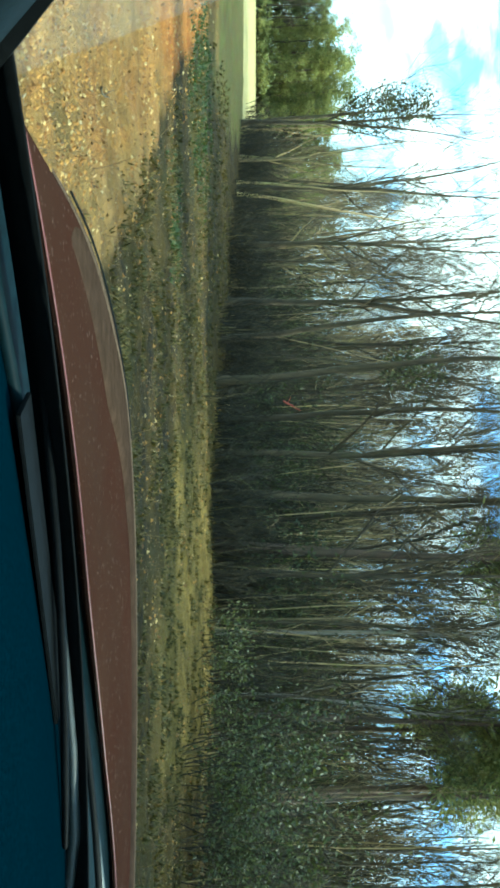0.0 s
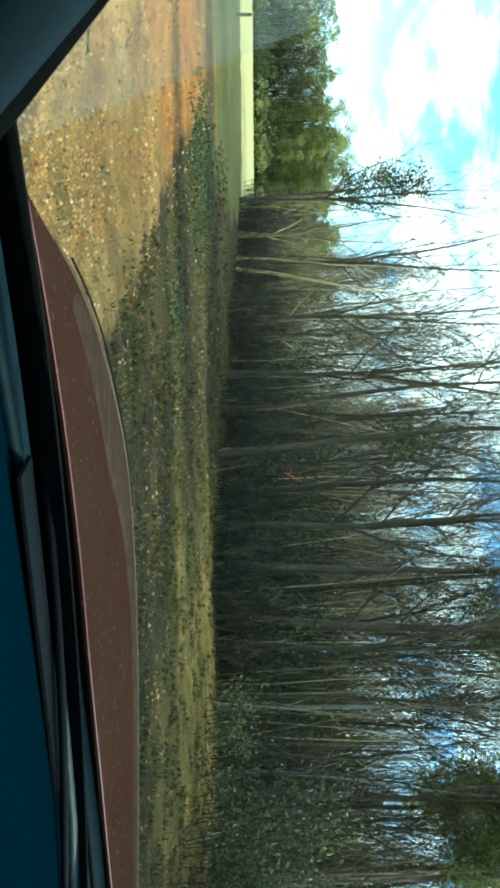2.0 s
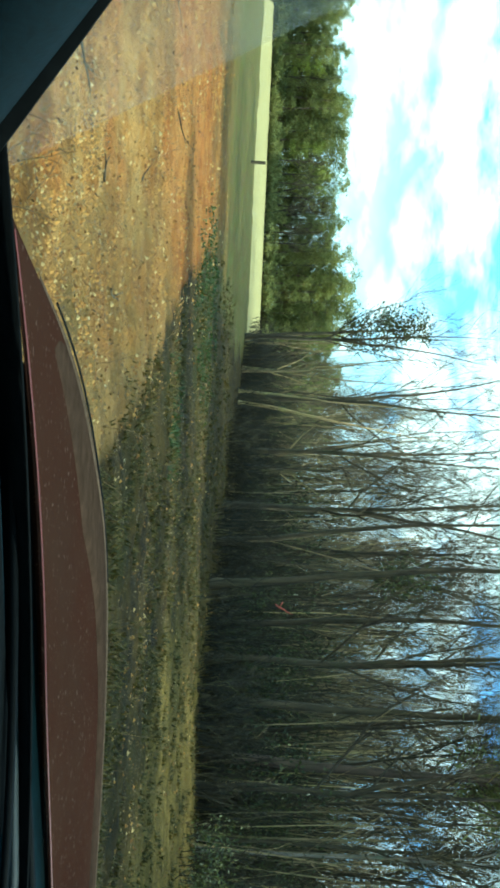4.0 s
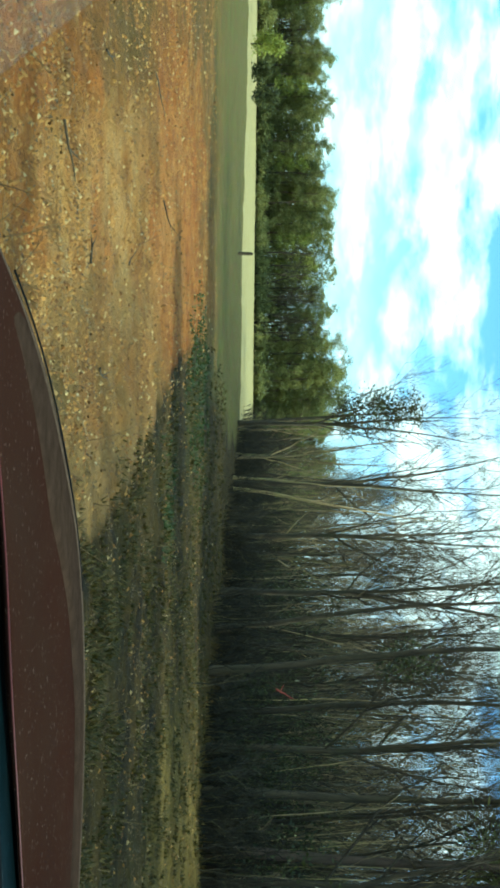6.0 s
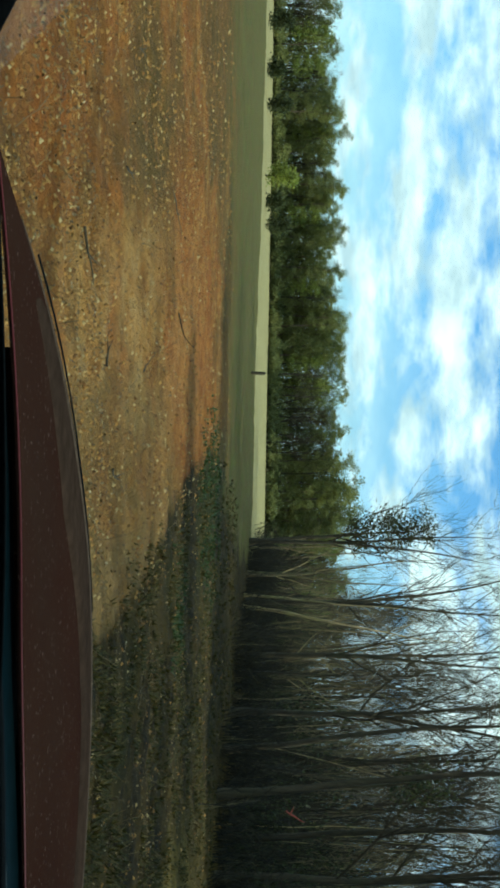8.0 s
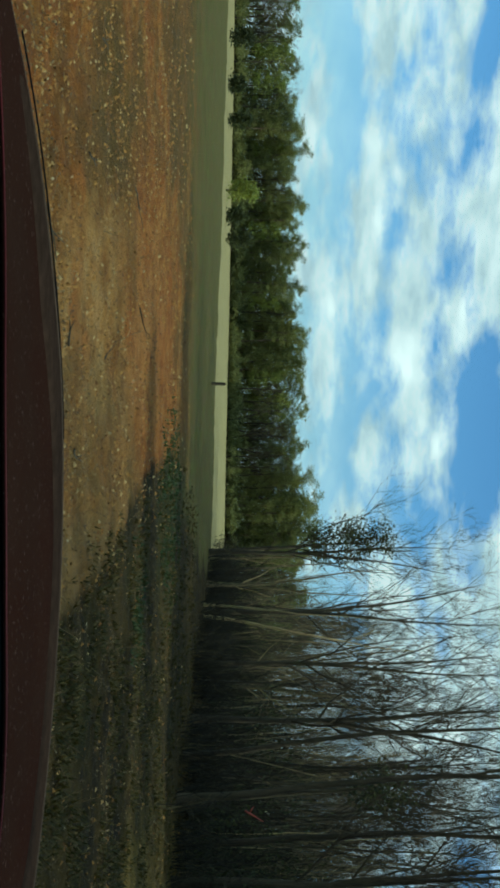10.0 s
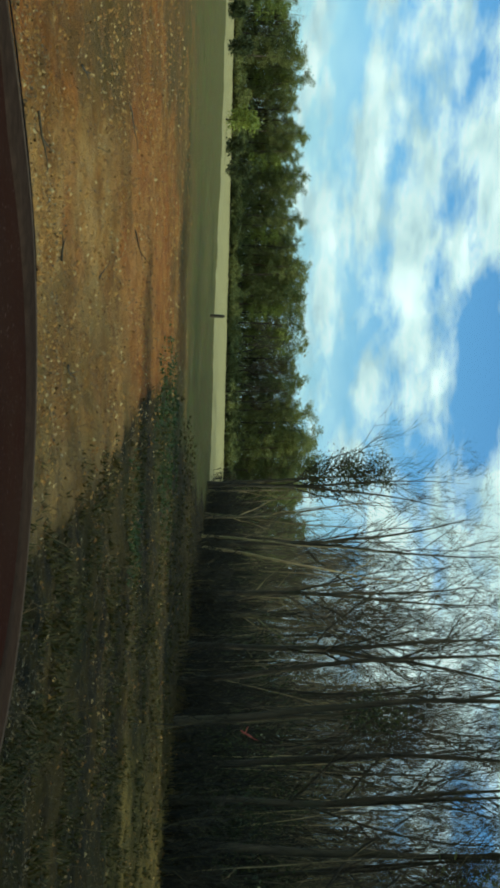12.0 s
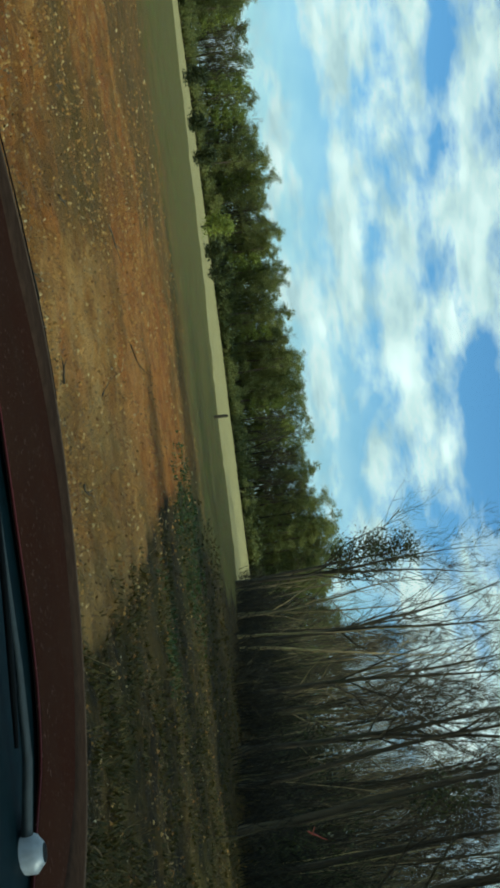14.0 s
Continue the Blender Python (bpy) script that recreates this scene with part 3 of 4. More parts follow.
def leafy_tree(name, seed, height, radius, first, limbs, spread, foliage, bark, leaf_count, leaf_len, leaf_w, clump, cone=0.8):
    """A tree in leaf: trunk and limbs, with clumps of leaves or needles along the limbs."""
    rng = random.Random(seed)
    root = new(name)
    t, c = Soup(), Soup()
    trunk = grown(rng, Vector((0, 0, -0.1)), Vector((rng.uniform(-0.05, 0.05), 0, 1)), height, 12, 0.035, 0.04)
    t.tube(trunk, [radius * (1.3 if i == 0 else (1 - i / 12) ** 0.8 + 0.05) for i in range(13)], 7)
    for i in range(limbs):
        f = first + (0.98 - first) * (i + rng.random()) / limbs
        p, d = on_path(trunk, f)
        g = (f - first) / (1 - first)
        ll = spread * (1 - cone * g) * rng.uniform(0.6, 1.25) * (0.55 + min(1, g * 3) * 0.45)
        lp = grown(rng, p, sideways(rng, d, rng.uniform(0.05, 0.35)), ll, 4, 0.15, 0.05)
        lr = radius * 0.3 * (1 - f) + 0.012
        t.tube(lp, [lr * (1 - 0.75 * j / 4) for j in range(5)], 4)
        for k in range(5):
            q, _ = on_path(lp, rng.uniform(0.35, 1.0))
            leaf_clump(rng, c, q, clump * rng.uniform(0.6, 1.2), leaf_count, leaf_len, leaf_w)
    part_of("trunk", t.mesh("trunk", bark, True), root)
    tagged(part_of("crown", c.mesh("crown", foliage), root), kind="stuff")
    return root


def thicket(name, seed, height, width, stems, foliage=None, leaves=0, material=SHADE_TONED_UNDERWOOD, leaf_len=0.06, leaf_w=0.035):
    """A shrub of many thin stems, bare or in leaf."""
    rng = random.Random(seed)
    root = new(name)
    t, c = Soup(), Soup()
    for _ in range(stems):
        o = Vector((rng.gauss(0, width * 0.3), rng.gauss(0, width * 0.3), -0.05))
        h = height * rng.uniform(0.45, 1.1)
        sp = grown(rng, o, Vector((o.x * 0.5, o.y * 0.5, 1)), h, 5, 0.16, 0.06)
        t.tube(sp, [0.014 * (1 - 0.7 * j / 5) for j in range(6)], 3)
        for _ in range(7):
            q, e = on_path(sp, rng.uniform(0.2, 1))
            bp = grown(rng, q, sideways(rng, e, 0.4), h * rng.uniform(0.15, 0.4), 3, 0.25, 0.03)
            t.tube(bp, [0.007, 0.006, 0.005, 0.003], 3)
            for _ in range(3):
                q2, e2 = on_path(bp, rng.uniform(0.2, 1))
                t.tube(grown(rng, q2, sideways(rng, e2, 0.5), h * 0.12, 2, 0.3), [0.004, 0.004, 0.002], 3)
            if foliage:
                leaf_clump(rng, c, bp[-1], 0.28, leaves, leaf_len, leaf_w, 0.9)
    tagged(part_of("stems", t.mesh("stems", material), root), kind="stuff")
    if foliage:
        tagged(part_of("foliage", c.mesh("foliage", foliage), root), kind="stuff")
    return root


def mass(name, sources, places, material, label, category):
    """Plants too many and too far off to tell apart, joined into one object."""
    vs, fs, base = [], [], 0
    shapes = []
    for src in sources:
        v, f, b = [], [], 0
        for o in src.children:
            n = len(o.data.vertices)
            co = np.empty(n * 3)
            o.data.vertices.foreach_get("co", co)
            v.append(co.reshape(-1, 3))
            idx = np.empty(len(o.data.loops), dtype=np.int64)
            o.data.loops.foreach_get("vertex_index", idx)
            f.append(idx.reshape(-1, 4) + b)
            b += n
        shapes.append((np.concatenate(v), np.concatenate(f)))
    for kind, x, y, z, turn, sx, sz in places:
        v, f = shapes[kind % len(shapes)]
        c, s = math.cos(turn), math.sin(turn)
        w = np.column_stack(((v[:, 0] * c - v[:, 1] * s) * sx + x, (v[:, 0] * s + v[:, 1] * c) * sx + y, v[:, 2] * sz + z))
        vs.append(w)
        fs.append(f + base)
        base += len(v)
    v, f = np.concatenate(vs), np.concatenate(fs)
    me = bpy.data.meshes.new(name)
    me.vertices.add(len(v))
    me.vertices.foreach_set("co", v.ravel())
    me.loops.add(f.size)
    me.loops.foreach_set("vertex_index", f.ravel())
    me.polygons.add(len(f))
    me.polygons.foreach_set("loop_start", np.arange(len(f)) * 4)
    me.materials.append(material)
    me.update(calc_edges=True)
    return tagged(new(name, me), label, category, kind="stuff")


def remove_thing(ob):
    for o in (*ob.children_recursive, ob):
        bpy.data.objects.remove(o)


# front edge of the near woods, from the far end of the field round to beside the truck
WOODS_EDGE = [(0.6, 82), (2.4, 56), (5.0, 38), (7.8, 28), (9.6, 22.5), (14.5, 22.5), (17.5, 19.5), (13.5, 10), (12.0, -4), (12.5, -22)]


def along(line, f):
    seg = [math.dist(a, b) for a, b in zip(line, line[1:])]
    s = f * sum(seg)
    for a, b, w in zip(line, line[1:], seg):
        if s <= w:
            k = s / w
            nx, ny = (b[1] - a[1]) / w, -(b[0] - a[0]) / w
            return a[0] + (b[0] - a[0]) * k, a[1] + (b[1] - a[1]) * k, -nx, -ny
        s -= w
    return (*line[-1], 1, 0)


def inward(x, y, nx, ny):
    """The side of the edge that lies in the woods, away from the truck."""
    return (nx, ny) if nx * (x - 0) + ny * (y - 0) > 0 else (-nx, -ny)


def plant_woods():
    rng = random.Random(5)
    kinds = []
    for i in range(9):
        pale = i in (2, 6)
        kinds.append(bare_tree(100 + i, 1.0 * (10.5 + 0.45 * i), 0.046 + 0.011 * (i % 5), 0.30 + 0.03 * (i % 4), 15 + i % 4, 0.03 * ((i % 3) - 1), 0.26 + 0.02 * (i % 3), PALE_BARK if pale else BARK, 1.4, (0.0, 0.4, 0.0, 0.55, 0.3)[i % 5]))
    labels = ["leafless grey-brown tree at the edge of the woods", "leafless pale-barked slender tree in the woods"]
    used = set()

    def put(i, x, y, s):
        m = pose(x, y, ground_height(x, y), rng.uniform(-2.5, 2.5), rng.uniform(-2.5, 2.5), rng.uniform(0, 360)) @ Matrix.Scale(s, 4)
        if i not in used:
            used.add(i)
            kinds[i].matrix_basis = m
            ob = kinds[i]
        else:
            ob = copy_thing(kinds[i], m)
            ob.scale = (s, s, s)
        tagged(ob, labels[1 if i in (2, 6) else 0], "tree", "leafless trees of the woods")

    def size(x, y):
        return 0.84 + 0.24 * step(math.degrees(math.atan2(x, y)), 0.0, 8.0)
    for i in range(232):
        x, y, nx, ny = along(WOODS_EDGE, rng.random())
        nx, ny = inward(x, y, nx, ny)
        depth = 2.2 + 24 * rng.random() ** 1.15
        px, py = x + nx * depth + rng.uniform(-1, 1), y + ny * depth + rng.uniform(-1, 1)
        put(rng.randrange(9), px, py, size(px, py) * rng.uniform(0.8, 1.15))
    # the grey mass of more woods far behind
    far = [bare_tree(150 + i, 11, 0.09, 0.12, 12, 0, 0.30, BARK, 0.6) for i in range(3)]
    places = []
    for i in range(270):
        bearing = rng.uniform(-1.5, 50)
        a, d = radians(bearing), rng.uniform(46, 105)
        s = rng.uniform(0.75, 1.1) * (1 + 0.22 * step(bearing, 5, 16))
        places.append((i, d * math.sin(a) + 2, d * math.cos(a), -0.1, rng.uniform(0, 6.28), s, s))
    mass("distant_bare_woods", far, places, SUN_TONED_TWIG, "grey-brown mass of leafless trees deep in the woods", "woods")
    for o in far:
        remove_thing(o)


plant_woods()


def plant_brush():
    rng = random.Random(8)
    bare = [thicket("brush", 300 + i, 1.5 + 0.35 * i, 1.3, 16) for i in range(4)]
    green = [thicket("evergreen_shrub", 320 + i, 1.6 + 0.7 * i, 1.6, 12, BROADLEAF, 12, leaf_len=0.10, leaf_w=0.05) for i in range(3)]
    used = set()

    def put(src, label, cat, group, x, y, s):
        m = pose(x, y, ground_height(x, y), 0, 0, rng.uniform(0, 360))
        ob = src if src not in used else copy_thing(src, m)
        used.add(src)
        ob.matrix_basis = m
        ob.scale = (s, s, s * rng.uniform(0.85, 1.2))
        tagged(ob, label, cat, group)
    for i in range(270):
        x, y, nx, ny = along(WOODS_EDGE, rng.random() * 0.72)
        nx, ny = inward(x, y, nx, ny)
        k = 8 * rng.random() ** 1.6 - 0.6
        put(rng.choice(bare), "tangled leafless brown brush under the trees", "brush", "brush of the woods", x + nx * k + rng.uniform(-1, 1), y + ny * k + rng.uniform(-1, 1), rng.uniform(0.7, 1.3))
    for _ in range(190):
        x, y, nx, ny = along(WOODS_EDGE, rng.uniform(0.1, 0.75) if rng.random() < 0.6 else rng.uniform(0.5, 0.75))
        nx, ny = inward(x, y, nx, ny)
        k = rng.uniform(2, 14)
        put(rng.choice(green), "dark evergreen shrub among the tree trunks", "shrub", "evergreen shrubs of the woods", x + nx * k, y + ny * k, rng.uniform(0.7, 1.3))
    # a dark clump that reaches out from the woods
    for x, y, s in ((10.2, 14.8, 0.8), (11.8, 14.6, 1.0), (12.6, 16.6, 1.2), (11.2, 17.2, 0.9), (13.8, 16.4, 1.3), (12.4, 18.8, 1.2), (14.6, 18.6, 1.4), (10.4, 19.6, 0.8), (15.2, 14.8, 1.2)):
        put(rng.choice(green), "dark evergreen shrub among the tree trunks", "shrub", "evergreen shrubs of the woods", x, y, s)
    deep = [thicket("brush", 340 + i, 3.6, 2.4, 8) for i in range(3)]
    places = []
    for i in range(180):
        x, y, nx, ny = along(WOODS_EDGE, rng.random() * 0.72)
        nx, ny = inward(x, y, nx, ny)
        k = rng.uniform(8, 30)
        s = rng.uniform(0.8, 1.5)
        places.append((i, x + nx * k, y + ny * k, 0, rng.uniform(0, 6.28), s, s))
    mass("deep_brush", deep, places, SHADE_TONED_UNDERWOOD, "brown leafless saplings and brush deep in the woods", "brush")
    for o in deep:
        remove_thing(o)


plant_brush()


def plant_saplings():
    """Countless thin young stems that close the view into the woods."""
    rng, soup = random.Random(41), Soup()
    for _ in range(9500):
        x, y, nx, ny = along(WOODS_EDGE, rng.random() * 0.74)
        nx, ny = inward(x, y, nx, ny)
        k = 2.5 + 38 * rng.random() ** 0.8
        p = Vector((x + nx * k + rng.uniform(-2, 2), y + ny * k + rng.uniform(-2, 2), -0.05))
        h = rng.uniform(1.2, 2.8) + 4.0 * rng.random() ** 3 + 0.19 * k * rng.random()
        r = rng.uniform(0.010, 0.026)
        pts = grown(rng, p, Vector((rng.uniform(-0.25, 0.25), rng.uniform(-0.25, 0.25), 1)), h, 3, 0.10, 0.03)
        soup.tube(pts, [r, r * 0.8, r * 0.55, r * 0.25], 3)
        for _ in range(3):
            q, e = on_path(pts, rng.uniform(0.25, 0.95))
            soup.tube(grown(rng, q, sideways(rng, e, 0.4), h * rng.uniform(0.2, 0.4), 2, 0.25, 0.1), [0.009, 0.007, 0.004], 3)
    tagged(new("sapling_stand", soup.mesh("sapling_stand", SHADE_TONED_UNDERWOOD)), "dense brown stand of thin leafless saplings", "saplings", kind="stuff")


plant_saplings()


def plant_poles():
    """Tall thin young trees, crowded deeper in the woods."""
    rng, soup = random.Random(43), Soup()
    for _ in range(1500):
        x, y, nx, ny = along(WOODS_EDGE, 0.05 + rng.random() * 0.70)
        nx, ny = inward(x, y, nx, ny)
        k = 1.5 + 30 * rng.random()
        h = rng.uniform(4.5, 10.5)
        r = rng.uniform(0.014, 0.034)
        pts = grown(rng, Vector((x + nx * k, y + ny * k, -0.05)), Vector((rng.uniform(-0.12, 0.12), rng.uniform(-0.12, 0.12), 1)), h, 5, 0.07, 0.03)
        soup.tube(pts, [r, r * 0.9, r * 0.75, r * 0.6, r * 0.4, r * 0.15], 3)
        for _ in range(7):
            q, e = on_path(pts, rng.uniform(0.35, 0.98))
            bp = grown(rng, q, sideways(rng, e, 0.5), h * rng.uniform(0.08, 0.2), 3, 0.2, 0.1)
            soup.tube(bp, [0.008, 0.007, 0.005, 0.003], 3)
            q, e = on_path(bp, 0.5)
            soup.tube(grown(rng, q, sideways(rng, e, 0.5), h * 0.07, 2, 0.25, 0.05), [0.005, 0.004, 0.002], 3)
    tagged(new("young_tree_poles", soup.mesh("young_tree_poles", SUN_TONED_TWIG)), "crowded tall thin leafless young trees, grey-brown", "young trees", kind="stuff")


plant_poles()


def plant_far_woods():
    rng = random.Random(17)
    pines = [leafy_tree("pine_tree", 400 + i, 11 + 0.8 * i, 0.16, 0.16, 36, 2.6, NEEDLE, PINE_BARK, 26, 0.30, 0.11, 0.65, 0.55) for i in range(4)]
    yellow = leafy_tree("budding_tree", 410, 10.0, 0.14, 0.3, 18, 2.4, YELLOWLEAF, BARK, 13, 0.35, 0.2, 0.9, 0.55)
    grey = [bare_tree(420 + i, 11 + i, 0.14, 0.25, 18, 0, 0.3, BARK, 1.3) for i in range(2)]
    used = set()
    for i in range(300):
        a = -48 + 54 * (i + rng.random()) / 300
        row = i % 3
        d = 168 + 34 * step(-a, 0, 25) + row * 5 + rng.uniform(-2, 2)
        stand = noise.noise(Vector((a * 0.22, 0.3, 0.0)))
        pick = rng.random()
        bare_here = row < 2 and (stand > 0.2 or a > 0.5 or pick < 0.2)
        src = rng.choice(grey) if (bare_here and pick < 0.8) else (yellow if pick > 0.88 else rng.choice(pines))
        x, y = d * math.sin(radians(a)), d * math.cos(radians(a))
        s = rng.uniform(0.86, 1.08) * (1.03 + 0.12 * step(a, -12, 0))
        m = pose(x, y, -0.05, 0, 0, rng.uniform(0, 360))
        ob = src if src not in used else copy_thing(src, m)
        used.add(src)
        ob.matrix_basis = m
        ob.scale = (s * 1.15, s * 1.15, s)
        if src in grey:
            tagged(ob, "grey leafless tree in the treeline across the field", "tree", "treeline across the field")
        elif src is yellow:
            tagged(ob, "yellow-green budding tree in the treeline across the field", "tree", "treeline across the field")
        else:
            tagged(ob, "green pine in the treeline across the field", "pine tree", "treeline across the field")
    # low growth along the foot of the treeline
    low = thicket("field_edge_shrub", 430, 2.6, 4.2, 24, NEEDLE, 10, leaf_len=0.38, leaf_w=0.16)
    low_used = False
    for i in range(120):
        a = -48 + 56 * (i + rng.random()) / 120
        d = 164 + 34 * step(-a, 0, 25) + rng.uniform(0, 10)
        m = pose(d * math.sin(radians(a)), d * math.cos(radians(a)), 0, 0, 0, rng.uniform(0, 360))
        ob = copy_thing(low, m) if low_used else low
        low_used = True
        ob.matrix_basis = m
        s = rng.uniform(0.6, 1.2)
        ob.scale = (s * 1.3, s * 1.3, s)
        tagged(ob, "dark green shrub at the foot of the treeline", "shrub", "shrubs at the foot of the treeline")
    # the same woods go on behind the first rows
    behind = [bare_tree(440 + i, 11.5, 0.14, 0.06, 12, 0, 0.34, BARK, 0.5) for i in range(2)]
    places = []
    for i in range(300):
        a = radians(-48 + 56 * rng.random())
        d = 190 + 34 * step(-math.degrees(a), 0, 25) + rng.uniform(0, 14)
        places.append((i, d * math.sin(a), d * math.cos(a), 0, rng.uniform(0, 6.28), 1.25, rng.uniform(0.9, 1.15)))
    mass("woods_behind_treeline", behind, places, TWIG, "grey-brown woods behind the treeline", "woods")
    for o in behind:
        remove_thing(o)
    # rounder bushes standing out in the straw
    for a, d, s in ((-23.4, 118, 0.75), (-19.8, 112, 1.0), (-17.2, 116, 0.8), (-27.5, 122, 0.8), (-18.4, 119, 0.55), (-25.2, 116, 0.5)):
        ob = leafy_tree("field_bush", int(500 - a * 10), 3.2 * s, 0.07, 0.08, 16, 1.5 * s, YELLOWLEAF if s > 0.9 else BROADLEAF, BARK, 16, 0.30, 0.16, 0.7, 0.5)
        ob.matrix_basis = pose(d * math.sin(radians(a)), d * math.cos(radians(a)), 0)
        tagged(ob, "yellow-green bush standing in the straw field" if s > 0.9 else "rounded green bush standing in the straw field", "bush", "bushes in the straw field")


plant_far_woods()


def field_details():
    """A weathered post far out in the field and dead sticks on the clay."""
    rng = random.Random(52)
    post = new("field_post")
    soup = Soup()
    soup.tube([Vector((0, 0, -0.2)), Vector((0.01, 0, 0.6)), Vector((0.02, 0.01, 0.80)), Vector((0.02, 0.01, 0.85))], [0.10, 0.095, 0.09, 0.05], 8)
    part_of("shaft", soup.mesh("shaft", BARK, True), post)
    post.matrix_basis = pose(-58 * math.sin(radians(9.2)), 58 * math.cos(radians(9.2)), 0)
    tagged(post, "dark weathered wooden post in the grassy field", "post")
    for x, y, turn, size in ((-2.2, 7.6, 20, 0.45), (-3.6, 9.8, 75, 0.35), (-2.0, 11.5, 110, 0.5), (-4.4, 13.5, 40, 0.7), (-1.7, 8.9, 150, 0.3), (-5.2, 10.5, 95, 0.4), (-0.6, 9.4, 60, 0.4), (-3.0, 14.6, 10, 0.6)):
        soup = Soup()
        pts = grown(rng, Vector((-size / 2, 0, 0.035)), Vector((1, 0, 0.05)), size, 5, 0.22)
        soup.tube(pts, [0.012, 0.011, 0.009, 0.007, 0.005, 0.003], 5)
        q, e = on_path(pts, 0.45)
        soup.tube(grown(rng, q, Vector((0.6, 0.5, 0.35)), size * 0.4, 3, 0.2), [0.007, 0.006, 0.004, 0.002], 5)
        stick = new("fallen_stick", soup.mesh("fallen_stick", BARK, True))
        stick.matrix_basis = pose(x, y, ground_height(x, y) - 0.02, 0, 0, turn)
        tagged(stick, "dark forked dead stick lying on the clay", "stick", "fallen sticks on the clay")


field_details()


def single_trees():
    # evergreens that stand out of the bare woods
    ob = leafy_tree("pine_tree", 600, 13.5, 0.16, 0.52, 24, 2.4, NEEDLE, PINE_BARK, 70, 0.26, 0.07, 0.85, 0.6)
    ob.matrix_basis = pose(11.0, 26.6, 0)
    tagged(ob, "tall dark green pine among the bare trees", "pine tree")
    # pines along the side of the field; nearest ones unseen, added to shade the verge
    rng = random.Random(31)
    for i, (x, y) in enumerate(((15.6, 25.5), (18.2, 28.5), (12.5, 12), (13, 6), (12.5, 1), (14.5, 12.5), (17.5, 24), (19.5, 27), (22, 24), (15.5, 15.5), (17.5, 12), (14.5, 8.5), (16, 4), (14, 0), (16, -5), (14.5, -10))):
        m = pose(x, y, 0, 0, 0, 77 * i)
        two = copy_thing(ob, m)
        two.scale = [rng.uniform(0.8, 1.05) * (0.62 if y < 14 else 1.0)] * 3
    ob = leafy_tree("evergreen_oak", 610, 10.6, 0.15, 0.55, 22, 1.8, BROADLEAF, BARK, 30, 0.18, 0.10, 0.8, 0.4)
    ob.matrix_basis = pose(0.2, 61, 0, -4, -5)
    tagged(ob, "leafy evergreen tree at the end of the woods", "tree")
    ob = leafy_tree("evergreen_oak", 620, 7.0, 0.10, 0.7, 7, 1.0, BROADLEAF, BARK, 22, 0.14, 0.07, 0.5, 0.4)
    ob.matrix_basis = pose(7.6, 32, 0)
    tagged(ob, "slender tree with one dark tuft of leaves", "tree")


single_trees()


def edge_trees():
    """Larger trees that stand out along the front of the woods."""
    rng = random.Random(77)
    wide = bare_tree(700, 15.0, 0.135, 0.22, 17, 0.05, 0.40, BARK, 1.2, 0.33)
    slim = bare_tree(701, 15.5, 0.105, 0.40, 12, 0.07, 0.22, BARK)
    first = {wide, slim}
    for src, a, d, s in ((wide, 0.1, 61, 1.05), (wide, 3.4, 53, 1.1), (wide, 6.2, 43, 0.95), (wide, 9.2, 37, 0.95), (slim, 2.8, 56, 0.9), (slim, 11.2, 33, 1.0),
                         (slim, 13.4, 29.5, 1.15), (slim, 15.6, 31, 1.05), (slim, 19.6, 28.5, 1.25), (wide, 17.4, 29, 0.85), (wide, 24.0, 27, 0.8)):
        m = pose(d * math.sin(radians(a)), d * math.cos(radians(a)), 0, 0, 0, rng.uniform(0, 360))
        ob = copy_thing(src, m) if src not in first else src
        first.discard(src)
        ob.matrix_basis = m
        ob.scale = (s, s, s)
        tagged(ob, "tall leafless tree with wide-spread limbs at the woods edge" if src is wide else "tall straight leafless tree with a thick dark trunk", "tree", "large trees of the woods edge")
    red = thicket("sapling", 722, 2.4, 0.3, 2)
    red.matrix_basis = pose(21.5 * math.sin(radians(13.9)), 21.5 * math.cos(radians(13.9)), 0)
    twig = Soup()
    pts = grown(rng, Vector((0.05, -0.05, 1.75)), Vector((0.5, 0.1, 0.8)), 0.42, 4, 0.25)
    twig.tube(pts, [0.016, 0.018, 0.015, 0.010, 0.006], 5)
    twig.tube(grown(rng, pts[1], Vector((-0.5, 0, 0.4)), 0.16, 2, 0.2), [0.010, 0.009, 0.005], 5)
    part_of("red_twig", twig.mesh("red_twig", REDLEAF, True), red, "pinkish red broken twig")
    tagged(red, "thin bare sapling with a pinkish red twig", "sapling")


edge_trees()


# ---------------------------------------------------------------- the truck
def grid_faces(rows, cols, closed=False):
    f = []
    for i in range(rows - 1):
        for j in range(cols if closed else cols - 1):
            k = (j + 1) % cols
            f.append((i * cols + j, i * cols + k, (i + 1) * cols + k, (i + 1) * cols + j))
    return f


HALF = [(-0.746, -0.232), (-0.703, 0.076), (-0.632, 0.314), (-0.506, 0.59), (-0.348, 0.768), (-0.179, 0.867), (0.0, 0.897)]


def smooth_line(pts, n):
    """Catmull-Rom through the points."""
    p = [Vector(q) for q in pts]
    p = [p[0] * 2 - p[1]] + p + [p[-1] * 2 - p[-2]]
    out = []
    for i in range(n):
        u = i / (n - 1) * (len(pts) - 1)
        k = min(int(u), len(pts) - 2)
        t = u - k
        a, b, c, d = p[k:k + 4]
        out.append(0.5 * ((2 * b) + (c - a) * t + (2 * a - 5 * b + 4 * c - d) * t * t + (3 * b - a - 3 * c + d) * t ** 3))
    return out


def crest_line(n=61):
    pts = HALF + [(-x, y) for x, y in HALF[-2::-1]]
    return smooth_line([(x, y, 0) for x, y in pts], n)


def rear_y(x):
    return 0.135 - 0.371 * (abs(x) / 0.75) ** 2


